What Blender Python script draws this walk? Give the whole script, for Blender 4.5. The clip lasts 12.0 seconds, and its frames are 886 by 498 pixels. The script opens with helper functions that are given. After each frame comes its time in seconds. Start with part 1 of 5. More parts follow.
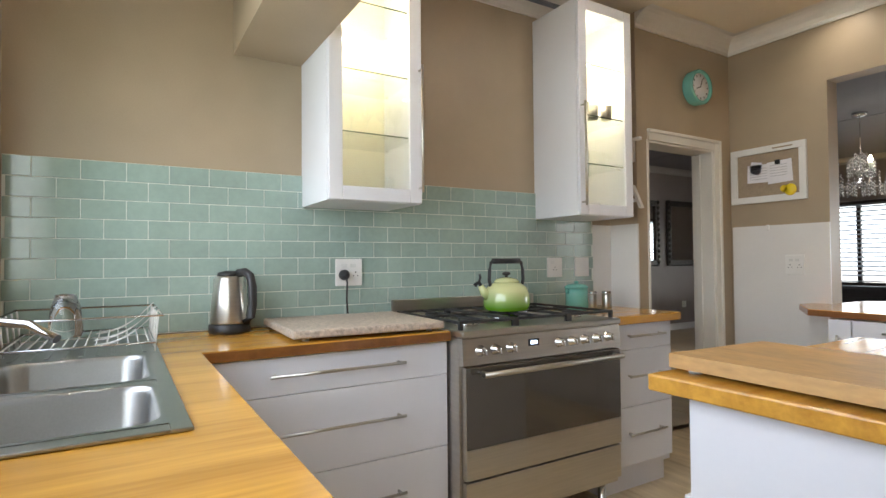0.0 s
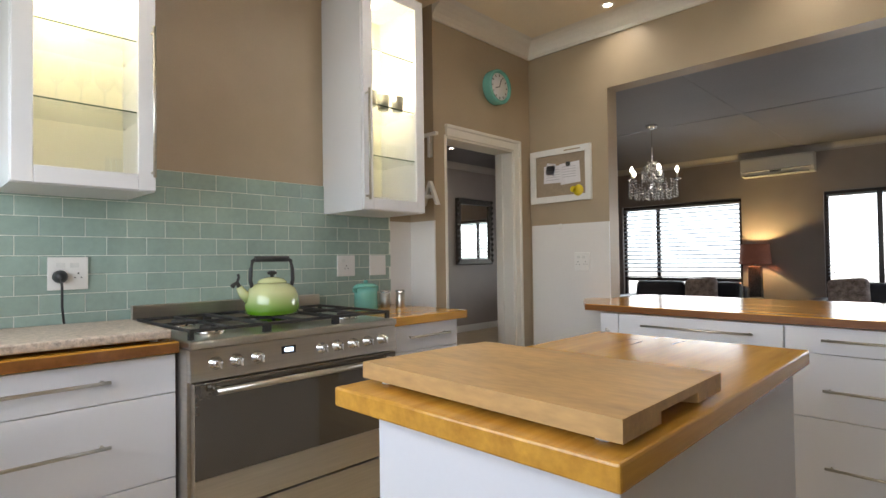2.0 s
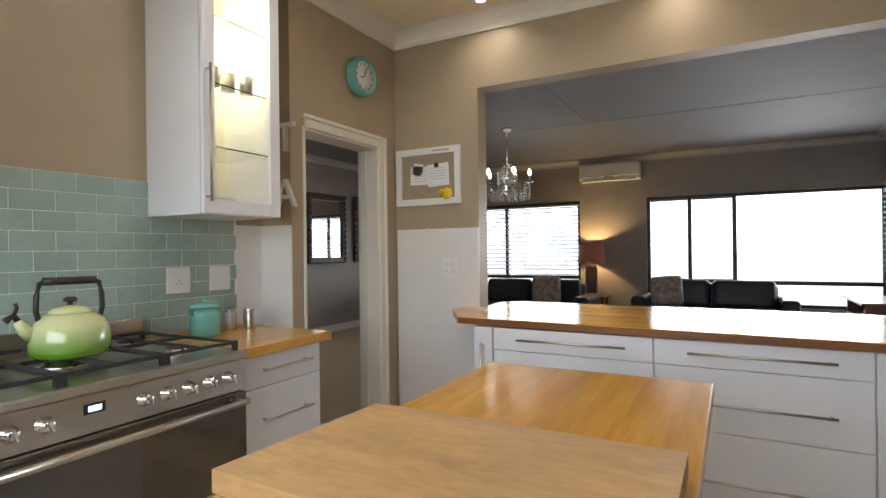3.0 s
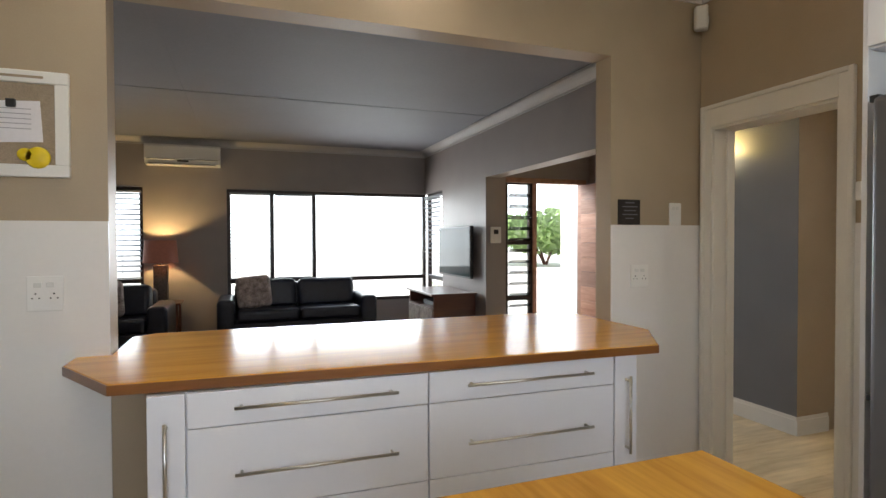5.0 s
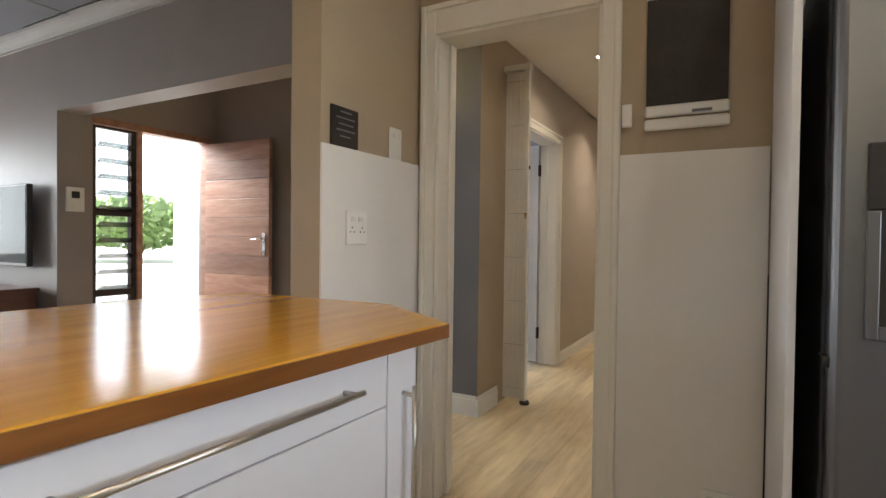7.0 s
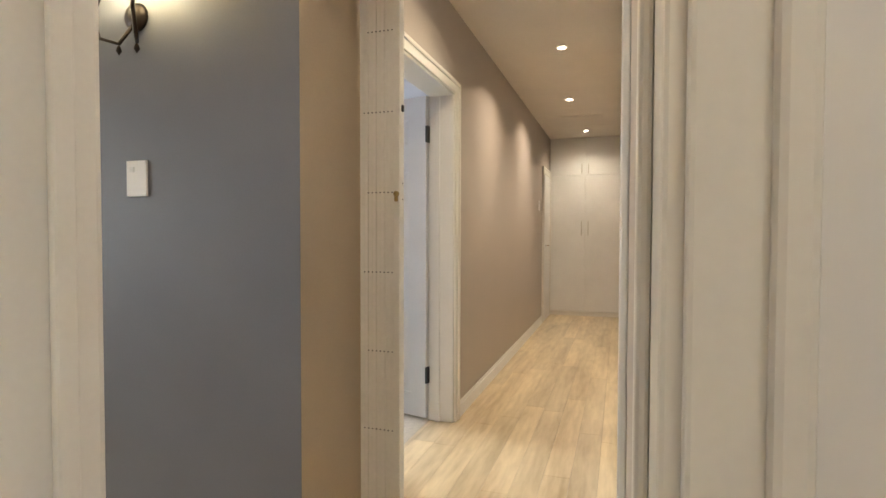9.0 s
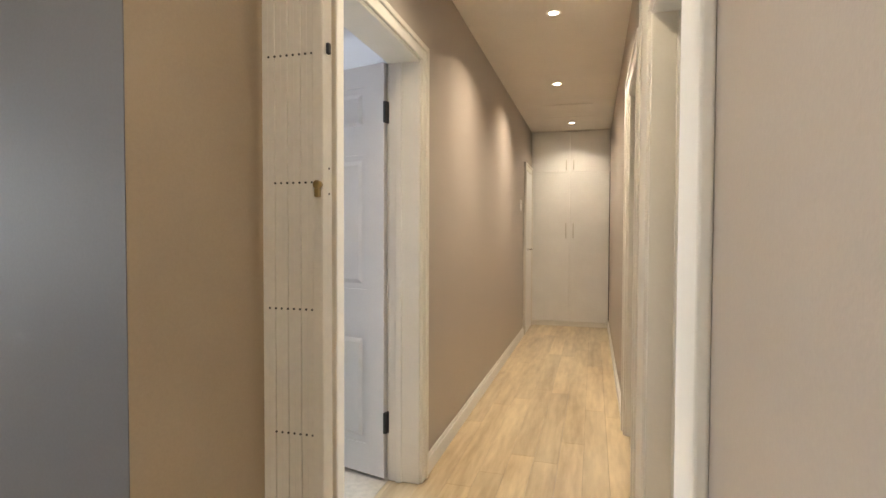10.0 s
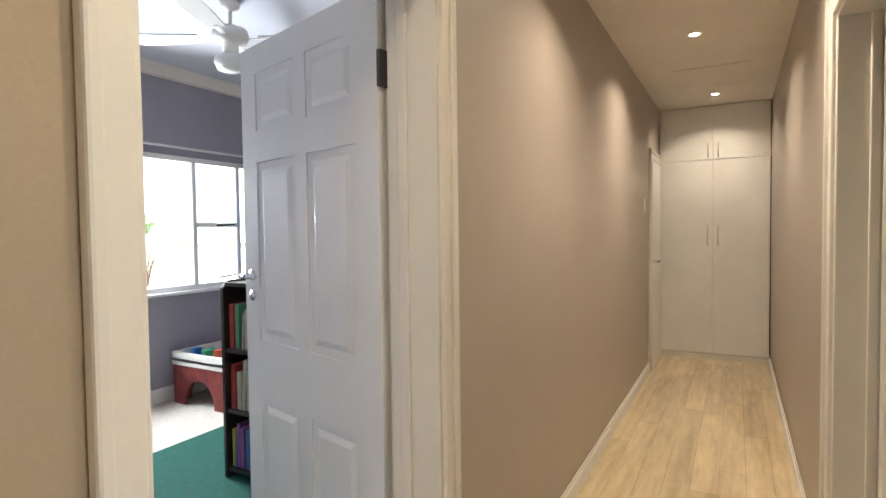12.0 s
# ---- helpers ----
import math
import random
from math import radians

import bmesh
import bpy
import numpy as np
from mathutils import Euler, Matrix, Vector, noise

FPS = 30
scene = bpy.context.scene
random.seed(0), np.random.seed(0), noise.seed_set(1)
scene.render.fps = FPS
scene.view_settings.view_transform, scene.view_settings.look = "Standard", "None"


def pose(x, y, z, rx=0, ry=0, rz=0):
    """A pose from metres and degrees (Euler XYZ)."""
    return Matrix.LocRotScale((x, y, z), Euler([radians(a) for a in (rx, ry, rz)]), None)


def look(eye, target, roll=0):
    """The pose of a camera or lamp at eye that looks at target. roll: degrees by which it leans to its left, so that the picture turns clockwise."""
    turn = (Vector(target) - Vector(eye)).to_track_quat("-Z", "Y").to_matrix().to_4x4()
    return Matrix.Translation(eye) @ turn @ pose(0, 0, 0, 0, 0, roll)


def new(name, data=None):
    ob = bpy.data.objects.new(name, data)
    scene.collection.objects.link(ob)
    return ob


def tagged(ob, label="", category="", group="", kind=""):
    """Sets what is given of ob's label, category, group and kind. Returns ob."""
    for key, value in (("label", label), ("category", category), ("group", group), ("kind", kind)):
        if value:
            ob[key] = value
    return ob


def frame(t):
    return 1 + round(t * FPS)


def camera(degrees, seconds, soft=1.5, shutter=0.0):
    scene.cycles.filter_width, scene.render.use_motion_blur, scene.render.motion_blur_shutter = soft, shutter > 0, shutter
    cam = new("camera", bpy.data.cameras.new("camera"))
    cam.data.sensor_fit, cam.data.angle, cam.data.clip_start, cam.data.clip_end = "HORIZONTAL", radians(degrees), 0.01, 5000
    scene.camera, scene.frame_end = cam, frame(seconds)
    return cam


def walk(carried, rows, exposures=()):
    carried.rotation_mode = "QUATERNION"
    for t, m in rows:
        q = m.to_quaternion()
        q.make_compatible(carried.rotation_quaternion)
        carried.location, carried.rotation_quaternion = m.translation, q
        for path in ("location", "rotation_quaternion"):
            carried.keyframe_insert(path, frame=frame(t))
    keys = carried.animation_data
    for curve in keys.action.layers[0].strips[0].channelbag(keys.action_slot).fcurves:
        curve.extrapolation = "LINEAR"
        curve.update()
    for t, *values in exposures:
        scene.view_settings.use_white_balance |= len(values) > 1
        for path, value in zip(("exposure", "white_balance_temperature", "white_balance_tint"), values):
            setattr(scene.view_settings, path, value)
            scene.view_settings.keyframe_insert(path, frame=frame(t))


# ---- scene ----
cam = camera(79.1, 12.0)
PATH = [
    (0, (2.489, 0.176, 1.206), (0.776, 1.206, 1.253), -0.5),
    (0.5, (2.515, 0.264, 1.184), (0.844, 1.361, 1.24), -0.7),
    (1, (2.545, 0.382, 1.174), (0.928, 1.557, 1.23), -0.8),
    (1.5, (2.576, 0.518, 1.182), (1.05, 1.811, 1.229), -0.8),
    (2, (2.579, 0.651, 1.192), (1.177, 2.077, 1.232), -0.8),
    (2.5, (2.502, 0.751, 1.218), (1.271, 2.328, 1.243), -1.0),
    (2.7, (2.429, 0.788, 1.246), (1.298, 2.438, 1.263), -0.9),
    (4.3, (1.586, 1.19, 1.406), (1.73, 3.184, 1.373), -0.2),
    (4.5, (1.495, 1.287, 1.406), (1.816, 3.261, 1.369), -0.2),
    (5, (1.351, 1.614, 1.362), (2.041, 3.49, 1.325), -0.2),
    (5.5, (1.289, 1.934, 1.297), (2.327, 3.643, 1.262), 0.1),
    (6, (1.365, 2.253, 1.196), (2.749, 3.696, 1.16), 0.4),
    (6.5, (1.539, 2.548, 1.143), (3.127, 3.763, 1.106), 0.6),
    (7, (1.828, 2.786, 1.119), (3.579, 3.751, 1.084), 0.7),
    (7.5, (2.246, 2.916, 1.102), (4.083, 3.707, 1.067), 0.5),
    (7.7, (2.409, 2.962, 1.095), (4.263, 3.711, 1.058), 0.4),
    (9.3, (3.653, 3.344, 1.156), (5.563, 3.933, 1.097), 0.1),
    (9.5, (3.791, 3.394, 1.153), (5.71, 3.954, 1.094), 0.1),
    (10, (4.15, 3.437, 1.186), (6.075, 3.976, 1.128), 0.2),
    (10.5, (4.454, 3.455, 1.21), (6.38, 3.988, 1.15), -0.0),
    (11, (4.767, 3.478, 1.236), (6.684, 4.042, 1.174), -0.1),
    (11.5, (5.07, 3.487, 1.274), (6.943, 4.186, 1.208), -0.5),
    (12, (5.293, 3.524, 1.307), (7.046, 4.484, 1.239), -0.7),
]
walk(cam, [(t, look(eye, target, roll)) for t, eye, target, roll in PATH],
     exposures=[(0.0, 1.0), (6.2, 1.0), (7.0, 1.28), (7.5, 1.5), (9.3, 1.95), (10.5, 2.0), (12.0, 1.85)])

# ---- world and large lights ----
world = bpy.data.worlds.new("world")
scene.world = world
world.use_nodes = True
wn = world.node_tree
sky = wn.nodes.new("ShaderNodeTexSky")
sky.sky_type = "NISHITA"
sky.sun_disc = False
sky.sun_elevation = radians(65)
sky.sun_rotation = radians(-97)
wn.nodes["Background"].inputs["Strength"].default_value = 0.15
wn.links.new(sky.outputs[0], wn.nodes["Background"].inputs[0])
sun = new("sun", bpy.data.lights.new("sun", "SUN"))
sun.data.energy, sun.data.angle, sun.data.color = 4.5, radians(8), (1, .96, .9)
sun.matrix_world = look((0, 0, 0), (.42, .05, -.9))


def area_light(name, eye, target, w, h, power, color=(1, 1, 1), spread=130):
    ob = new(name, bpy.data.lights.new(name, "AREA"))
    ob.data.shape, ob.data.size, ob.data.size_y = "RECTANGLE", w, h
    ob.data.energy, ob.data.color = power, color
    ob.data.spread = radians(spread)
    ob.matrix_world = look(eye, target)
    return ob


def disc_light(x, y, z, power, color=(1, .88, .73), spread=180):
    ob = new("downlight_lamp", bpy.data.lights.new("downlight_lamp", "AREA"))
    ob.data.shape, ob.data.size = "DISK", .05
    ob.data.energy, ob.data.color, ob.data.spread = power, color, radians(spread)
    ob.matrix_world = look((x, y, z), (x, y, 0))
    return ob


def bulb_light(x, y, z, power, color=(1, .78, .5), r=.03):
    ob = new("bulb_lamp", bpy.data.lights.new("bulb_lamp", "POINT"))
    ob.data.energy, ob.data.color, ob.data.shadow_soft_size = power, color, r
    ob.location = (x, y, z)
    return ob


DAY = (.93, .97, 1)
area_light("daylight_kitchen", (1.5, -.16, 1.62), (1.5, 3, 1.2), 2.4, 1.0, 12.5, (.90, .95, 1), 140)
area_light("daylight_wide", (2.6, 10.05, 1.45), (2.6, 3, 1.2), 2.8, 1.1, 22, DAY)
area_light("daylight_entrance", (5.1, 8.75, 2.62), (4.95, 5.6, .5), 1.0, .6, 40, DAY)
area_light("daylight_bedroom", (7.4, 7.535, 1.60), (6.3, 4.6, .7), .75, .55, 32, (.85, .92, 1), 175)
area_light("daylight_blinds", (-.94, 10.05, 1.4), (-1.6, 6, 1.1), 1.8, 1.1, 11, DAY, 165)
area_light("daylight_side_room", (5.75, .72, 1.45), (5.75, 3, 1.2), .75, 1.0, 4, (1, .96, .92))

# ---- materials ----
def material(name, color, rough=.5, metal=0.0, vary=.06, scale=6.0, bump=.02, grain=60.0, coat=0.0, spread=None, emit=0.0, clear=0.0, random_tone=0.0, stretch=None):
    m = bpy.data.materials.new(name)
    m.use_nodes = True
    t = m.node_tree
    b = t.nodes["Principled BSDF"]
    co = t.nodes.new("ShaderNodeTexCoord")
    mp = t.nodes.new("ShaderNodeMapping")
    geo = t.nodes.new("ShaderNodeNewGeometry")
    t.links.new(geo.outputs["Position"], mp.inputs[0])
    if stretch:
        mp.inputs["Scale"].default_value = stretch
    n1 = t.nodes.new("ShaderNodeTexNoise")
    n1.inputs["Scale"].default_value, n1.inputs["Detail"].default_value = scale, 5
    n2 = t.nodes.new("ShaderNodeTexNoise")
    n2.inputs["Scale"].default_value, n2.inputs["Detail"].default_value = grain, 3
    t.links.new(mp.outputs[0], n1.inputs[0])
    t.links.new(mp.outputs[0], n2.inputs[0])
    mix = t.nodes.new("ShaderNodeMixRGB")
    dark = tuple(c * (1 - vary * 1.6) for c in color)
    light = spread or tuple(min(1, c * (1 + vary * 1.2)) for c in color)
    mix.inputs[1].default_value, mix.inputs[2].default_value = (*dark, 1), (*light, 1)
    add = t.nodes.new("ShaderNodeMath")
    add.operation = "MULTIPLY_ADD"
    add.inputs[1].default_value, add.inputs[2].default_value = .35, 0
    t.links.new(n2.outputs[0], add.inputs[0])
    a2 = t.nodes.new("ShaderNodeMath")
    a2.operation = "MULTIPLY_ADD"
    a2.inputs[1].default_value = .65
    t.links.new(n1.outputs[0], a2.inputs[0])
    t.links.new(add.outputs[0], a2.inputs[2])
    ramp = t.nodes.new("ShaderNodeMapRange")
    ramp.inputs["From Min"].default_value, ramp.inputs["From Max"].default_value = .32, .68
    t.links.new(a2.outputs[0], ramp.inputs[0])
    t.links.new(ramp.outputs[0], mix.inputs[0])
    out = mix.outputs[0]
    if random_tone:
        info = t.nodes.new("ShaderNodeObjectInfo")
        mr = t.nodes.new("ShaderNodeMapRange")
        mr.inputs["To Min"].default_value, mr.inputs["To Max"].default_value = 1 - random_tone, 1 + random_tone
        t.links.new(info.outputs["Random"], mr.inputs[0])
        hsv = t.nodes.new("ShaderNodeHueSaturation")
        t.links.new(mr.outputs[0], hsv.inputs["Value"])
        t.links.new(out, hsv.inputs["Color"])
        out = hsv.outputs[0]
    t.links.new(out, b.inputs["Base Color"])
    rr = t.nodes.new("ShaderNodeMapRange")
    rr.inputs["To Min"].default_value, rr.inputs["To Max"].default_value = max(.02, rough - rough * .12), min(1, rough + rough * .12)
    t.links.new(n1.outputs[0], rr.inputs[0])
    t.links.new(rr.outputs[0], b.inputs["Roughness"])
    b.inputs["Metallic"].default_value = metal
    b.inputs["Coat Weight"].default_value = coat
    b.inputs["Coat Roughness"].default_value = .12
    if clear:
        b.inputs["Transmission Weight"].default_value = clear
    if emit:
        b.inputs["Emission Color"].default_value = (*color, 1)
        b.inputs["Emission Strength"].default_value = emit
    if bump:
        bp = t.nodes.new("ShaderNodeBump")
        bp.inputs["Strength"].default_value, bp.inputs["Distance"].default_value = bump * 5, .004
        t.links.new(n2.outputs[0], bp.inputs["Height"])
        t.links.new(bp.outputs[0], b.inputs["Normal"])
    return m


def wood(name, dark, light, axis, rough=.35, ring=14.0, along=1.2, coat=.3, random_tone=.0):
    """Long grain along an axis, with fine streaks and slow tone changes."""
    st = [ring, ring, ring]
    st["xyz".index(axis)] = along
    return material(name, dark, rough, 0, .0, 1.0, .012, 5.0, coat, spread=light, stretch=st, random_tone=random_tone)


def glass_material(name, tint=(1, 1, 1), rough=.02):
    m = bpy.data.materials.new(name)
    m.use_nodes = True
    b = m.node_tree.nodes["Principled BSDF"]
    b.inputs["Base Color"].default_value = (*tint, 1)
    b.inputs["Roughness"].default_value = rough
    b.inputs["Transmission Weight"].default_value = 1
    b.inputs["IOR"].default_value = 1.45
    return m


def pane_material(name, gloss=.3, base=.015, tint=.97):
    """Thin clear sheet: mostly see-through with a faint sharp gloss."""
    m = bpy.data.materials.new(name)
    m.use_nodes = True
    t = m.node_tree
    t.nodes.remove(t.nodes["Principled BSDF"])
    tr, gl, mx = t.nodes.new("ShaderNodeBsdfTransparent"), t.nodes.new("ShaderNodeBsdfGlossy"), t.nodes.new("ShaderNodeMixShader")
    gl.inputs["Roughness"].default_value = .02
    lw = t.nodes.new("ShaderNodeLayerWeight")
    lw.inputs["Blend"].default_value = .12
    tr.inputs[0].default_value = (tint - .01, tint, tint, 1)
    pw = t.nodes.new("ShaderNodeMath")
    pw.operation = "MULTIPLY_ADD"
    pw.inputs[1].default_value, pw.inputs[2].default_value = gloss, base
    t.links.new(lw.outputs["Facing"], pw.inputs[0])
    t.links.new(pw.outputs[0], mx.inputs[0])
    t.links.new(tr.outputs[0], mx.inputs[1])
    t.links.new(gl.outputs[0], mx.inputs[2])
    t.links.new(mx.outputs[0], t.nodes["Material Output"].inputs[0])
    return m


M = {}
M["beige"] = material("beige_paint", (.40, .318, .222), .45, vary=.05, scale=3, bump=.015, grain=180)
M["taupe"] = material("taupe_paint", (.30, .262, .25), .5, vary=.05, scale=3, bump=.015, grain=180)
M["passage"] = material("passage_paint", (.43, .375, .325), .42, vary=.04, scale=2.5, bump=.012, grain=160)
M["greywall"] = material("grey_paint", (.15, .152, .172), .5, vary=.05, scale=3, bump=.015, grain=160)
M["lilac"] = material("lilac_grey_paint", (.34, .325, .375), .5, vary=.05, scale=3, bump=.015)
M["white"] = material("white_paint", (.78, .77, .75), .4, vary=.03, scale=4, bump=.008, grain=120)
M["trim"] = material("cream_gloss_paint", (.74, .71, .65), .42, vary=.025, scale=5, bump=.004, grain=90)
M["panel"] = material("white_wall_panel", (.78, .76, .74), .25, vary=.015, scale=3, bump=0)
M["ceil"] = material("ceiling_paint", (.80, .755, .69), .7, vary=.03, scale=3, bump=.015)
M["ceil_k"] = material("tan_ceiling_paint", (.84, .74, .58), .7, vary=.03, scale=3, bump=.015)
# living and dining ceiling and cornice: white paint, the room's dimness coloured in
M["ceil_dim"] = material("dimmed_ceiling_paint", (.225, .222, .25), .7, vary=.06, scale=1.5, bump=.02)
M["cornice_l"] = material("dimmed_cornice_paint", (.50, .475, .46), .7, vary=.04, scale=3, bump=.015)
M["ceil_blue"] = material("pale_blue_ceiling_paint", (.56, .575, .63), .7, vary=.03, scale=3, bump=.015)
M["cab"] = material("white_cabinet_lacquer", (.76, .765, .81), .30, vary=.01, scale=5, bump=0)
M["inside"] = material("cabinet_inside", (.86, .82, .66), .5, vary=.02, scale=5, bump=.004)
M["top"] = wood("oiled_butcher_block", (.58, .25, .028), (.82, .42, .055), "x", .15, 16, 1.3, .0)
M["top_y"] = wood("oiled_butcher_block_y", (.43, .20, .03), (.70, .37, .06), "y", .17, 16, 1.3, .0)
M["board"] = material("chopping_board_wood", (.50, .305, .125), .45, vary=.18, scale=1.6, bump=.015, grain=9, stretch=(3, 9, 9))
# worktop front edges, a darker red-brown than the tops
M["edge"] = wood("darker_wood_edge", (.16, .055, .012), (.27, .105, .025), "x", .3, 14, 1.5, .3)
M["steel"] = material("brushed_steel", (.58, .55, .50), .3, 1.0, .06, 4, .004, 200, stretch=(1, 1, 30))
M["chrome"] = material("chrome", (.75, .75, .76), .1, 1.0, .02, 4, 0)
M["black"] = material("black_plastic", (.02, .02, .022), .4, vary=.2, bump=.01)
M["iron"] = material("cast_iron", (.025, .024, .024), .55, vary=.2, scale=30, bump=.05)
M["darkglass"] = material("oven_glass", (.12, .105, .088), .05, .6, .05, 3, 0, coat=1)
M["tile"] = material("glazed_green_tile", (.33, .435, .39), .12, 0, .07, 5, .006, 40, coat=.5, random_tone=.06)
M["grout"] = material("pale_grout", (.76, .79, .73), .8, vary=.06, bump=.03)
M["glass"] = glass_material("clear_glass")
M["pane"] = pane_material("window_pane")
M["louvre"] = pane_material("tinted_louvre_glass", .4, .06, .45)
M["thinglass"] = pane_material("thin_drinking_glass", .25, .05, 1.0)
M["crystal"] = material("cut_crystal", (.95, .95, .97), .04, 0, 0, 3, 0, clear=.55, coat=1)
M["fridge"] = material("fridge_steel", (.19, .19, .205), .36, .8, .02, 4, .003, 200, stretch=(1, 6, 1))
M["mirror"] = material("mirror_glass", (.85, .86, .86), .02, 1.0, 0, 3, 0)
M["stone"] = material("granite_slab", (.50, .42, .35), .45, vary=.28, scale=70, bump=.03, grain=220)
M["plank"] = wood("pale_oak_planks", (.37, .27, .145), (.76, .63, .42), "x", .3, 5.5, .8, .2, random_tone=.13)
M["plank_dark"] = material("plank_gap", (.27, .19, .11), .7)
M["kfloor"] = material("kitchen_floor_vinyl", (.42, .33, .22), .35, vary=.12, scale=5)
M["carpet"] = material("pale_carpet", (.55, .50, .42), .9, vary=.1, scale=30, bump=.1, grain=300)
M["rug"] = material("green_rug", (.006, .085, .062), .95, vary=.2, scale=40, bump=.15, grain=300)
M["darkframe"] = material("dark_wood_frame", (.035, .022, .018), .4, vary=.2, scale=10)
M["leather"] = material("navy_leather", (.012, .015, .03), .35, vary=.2, scale=15, bump=.05, grain=120)
M["redwood"] = wood("red_brown_wood", (.34, .16, .105), (.58, .34, .24), "y", .45, 12, 1.2, .1, random_tone=.25)
M["brownwood"] = wood("dark_red_cabinet_wood", (.09, .03, .02), (.16, .06, .035), "x", .35, 12, 1.5, .3)
M["lampshade"] = material("red_brown_shade", (.20, .075, .05), .8, vary=.1, scale=40, emit=.12)
M["carved"] = material("pale_carved_wood", (.36, .30, .26), .6, vary=.35, scale=14, bump=.15, grain=40)
M["wicker"] = material("woven_lamp_base", (.10, .09, .085), .7, vary=.4, scale=90, bump=.1)
# white slats given a dark grey that paints in their backlit shade
M["slat"] = material("darkened_slat", (.22, .24, .26), .5, vary=.02)
M["cushion"] = material("floral_cushion", (.50, .40, .37), .9, vary=.45, scale=16, bump=.05, spread=(.62, .52, .50))
M["teal"] = material("teal_enamel", (.16, .44, .38), .25, vary=.05, scale=5, coat=.4)
M["green"] = material("green_enamel", (.14, .33, .02), .15, vary=.06, scale=5, coat=.6)
M["cream_green"] = material("pale_green_enamel", (.46, .56, .17), .15, vary=.05, scale=5, coat=.6)
M["rubber"] = material("white_rubber", (.7, .7, .68), .6)
M["paper"] = material("paper", (.78, .76, .8), .8, vary=.04, scale=10)
M["chalk"] = material("chalkboard", (.022, .016, .014), .6, vary=.3, scale=12)
M["yellow"] = material("yellow_plastic", (.8, .6, .02), .4)
M["mesh"] = material("pinboard_mesh", (.36, .28, .20), .7, vary=.15, scale=200)
M["glow"] = material("lamp_glow", (1, .9, .72), .5, 0, 0, emit=14)
M["warmglow"] = material("warm_lamp_glow", (1, .86, .55), .5, 0, 0, emit=6)
M["foliage"] = material("foliage", (.17, .22, .12), .6, vary=.4, scale=8, random_tone=.2)
fn = M["foliage"].node_tree
tl, ml = fn.nodes.new("ShaderNodeBsdfTranslucent"), fn.nodes.new("ShaderNodeMixShader")
tl.inputs[0].default_value, ml.inputs[0].default_value = (.45, .60, .26, 1), .6
fn.links.new(fn.nodes["Principled BSDF"].outputs[0], ml.inputs[1])
fn.links.new(tl.outputs[0], ml.inputs[2])
fn.links.new(ml.outputs[0], fn.nodes["Material Output"].inputs[0])
M["lawn"] = material("lawn", (.08, .14, .04), .9, vary=.3, scale=20, bump=.1)
M["paving"] = material("pale_paving", (.62, .58, .52), .8, vary=.08, scale=8, bump=.05)
M["render_wall"] = material("white_outdoor_plaster", (.82, .82, .82), .8, vary=.04, scale=6, bump=.05)
M["screen"] = material("tv_screen", (.012, .03, .034), .06, 0, .1, 2, 0)
M["bluec"] = material("blue_curtain", (.04, .12, .42), .9, vary=.15, scale=20)
M["redbox"] = material("red_toy_fabric", (.20, .035, .03), .8, vary=.3, scale=14)
M["bottleglass"] = material("ground_glass_edge", (.05, .09, .06), .2, vary=.1)
M["screen"].node_tree.nodes["Principled BSDF"].inputs["Specular IOR Level"].default_value = .05

# ---- builders ----
def box(x0, x1, y0, y1, z0, z1, bevel=0.0, bm=None, seg=2):
    b = bmesh.new()
    bmesh.ops.create_cube(b, size=1)
    for v in b.verts:
        v.co = ((x0 + x1) / 2 + v.co.x * (x1 - x0), (y0 + y1) / 2 + v.co.y * (y1 - y0), (z0 + z1) / 2 + v.co.z * (z1 - z0))
    if bevel:
        bmesh.ops.bevel(b, geom=b.edges[:], offset=bevel, segments=seg, affect="EDGES", profile=.5)
    return join(bm, b)


def join(bm, b):
    if bm is None:
        return b
    me = bpy.data.meshes.new("tmp")
    b.to_mesh(me)
    b.free()
    bm.from_mesh(me)
    bpy.data.meshes.remove(me)
    return bm


def lathe(profile, seg=24, at=(0, 0, 0), bm=None):
    """Turned body: (radius, height) pairs round the z axis."""
    b = bmesh.new()
    rings = []
    for r, z in profile:
        if r < 1e-5:
            rings.append([b.verts.new((at[0], at[1], at[2] + z))])
        else:
            rings.append([b.verts.new((at[0] + r * math.cos(2 * math.pi * i / seg), at[1] + r * math.sin(2 * math.pi * i / seg), at[2] + z)) for i in range(seg)])
    for lo, hi in zip(rings, rings[1:]):
        for i in range(seg):
            j = (i + 1) % seg
            if len(lo) == 1 and len(hi) > 1:
                b.faces.new((lo[0], hi[j], hi[i]))
            elif len(hi) == 1 and len(lo) > 1:
                b.faces.new((lo[i], lo[j], hi[0]))
            elif len(lo) > 1:
                b.faces.new((lo[i], lo[j], hi[j], hi[i]))
    for f in b.faces:
        f.smooth = True
    bmesh.ops.recalc_face_normals(b, faces=b.faces[:])
    return join(bm, b)


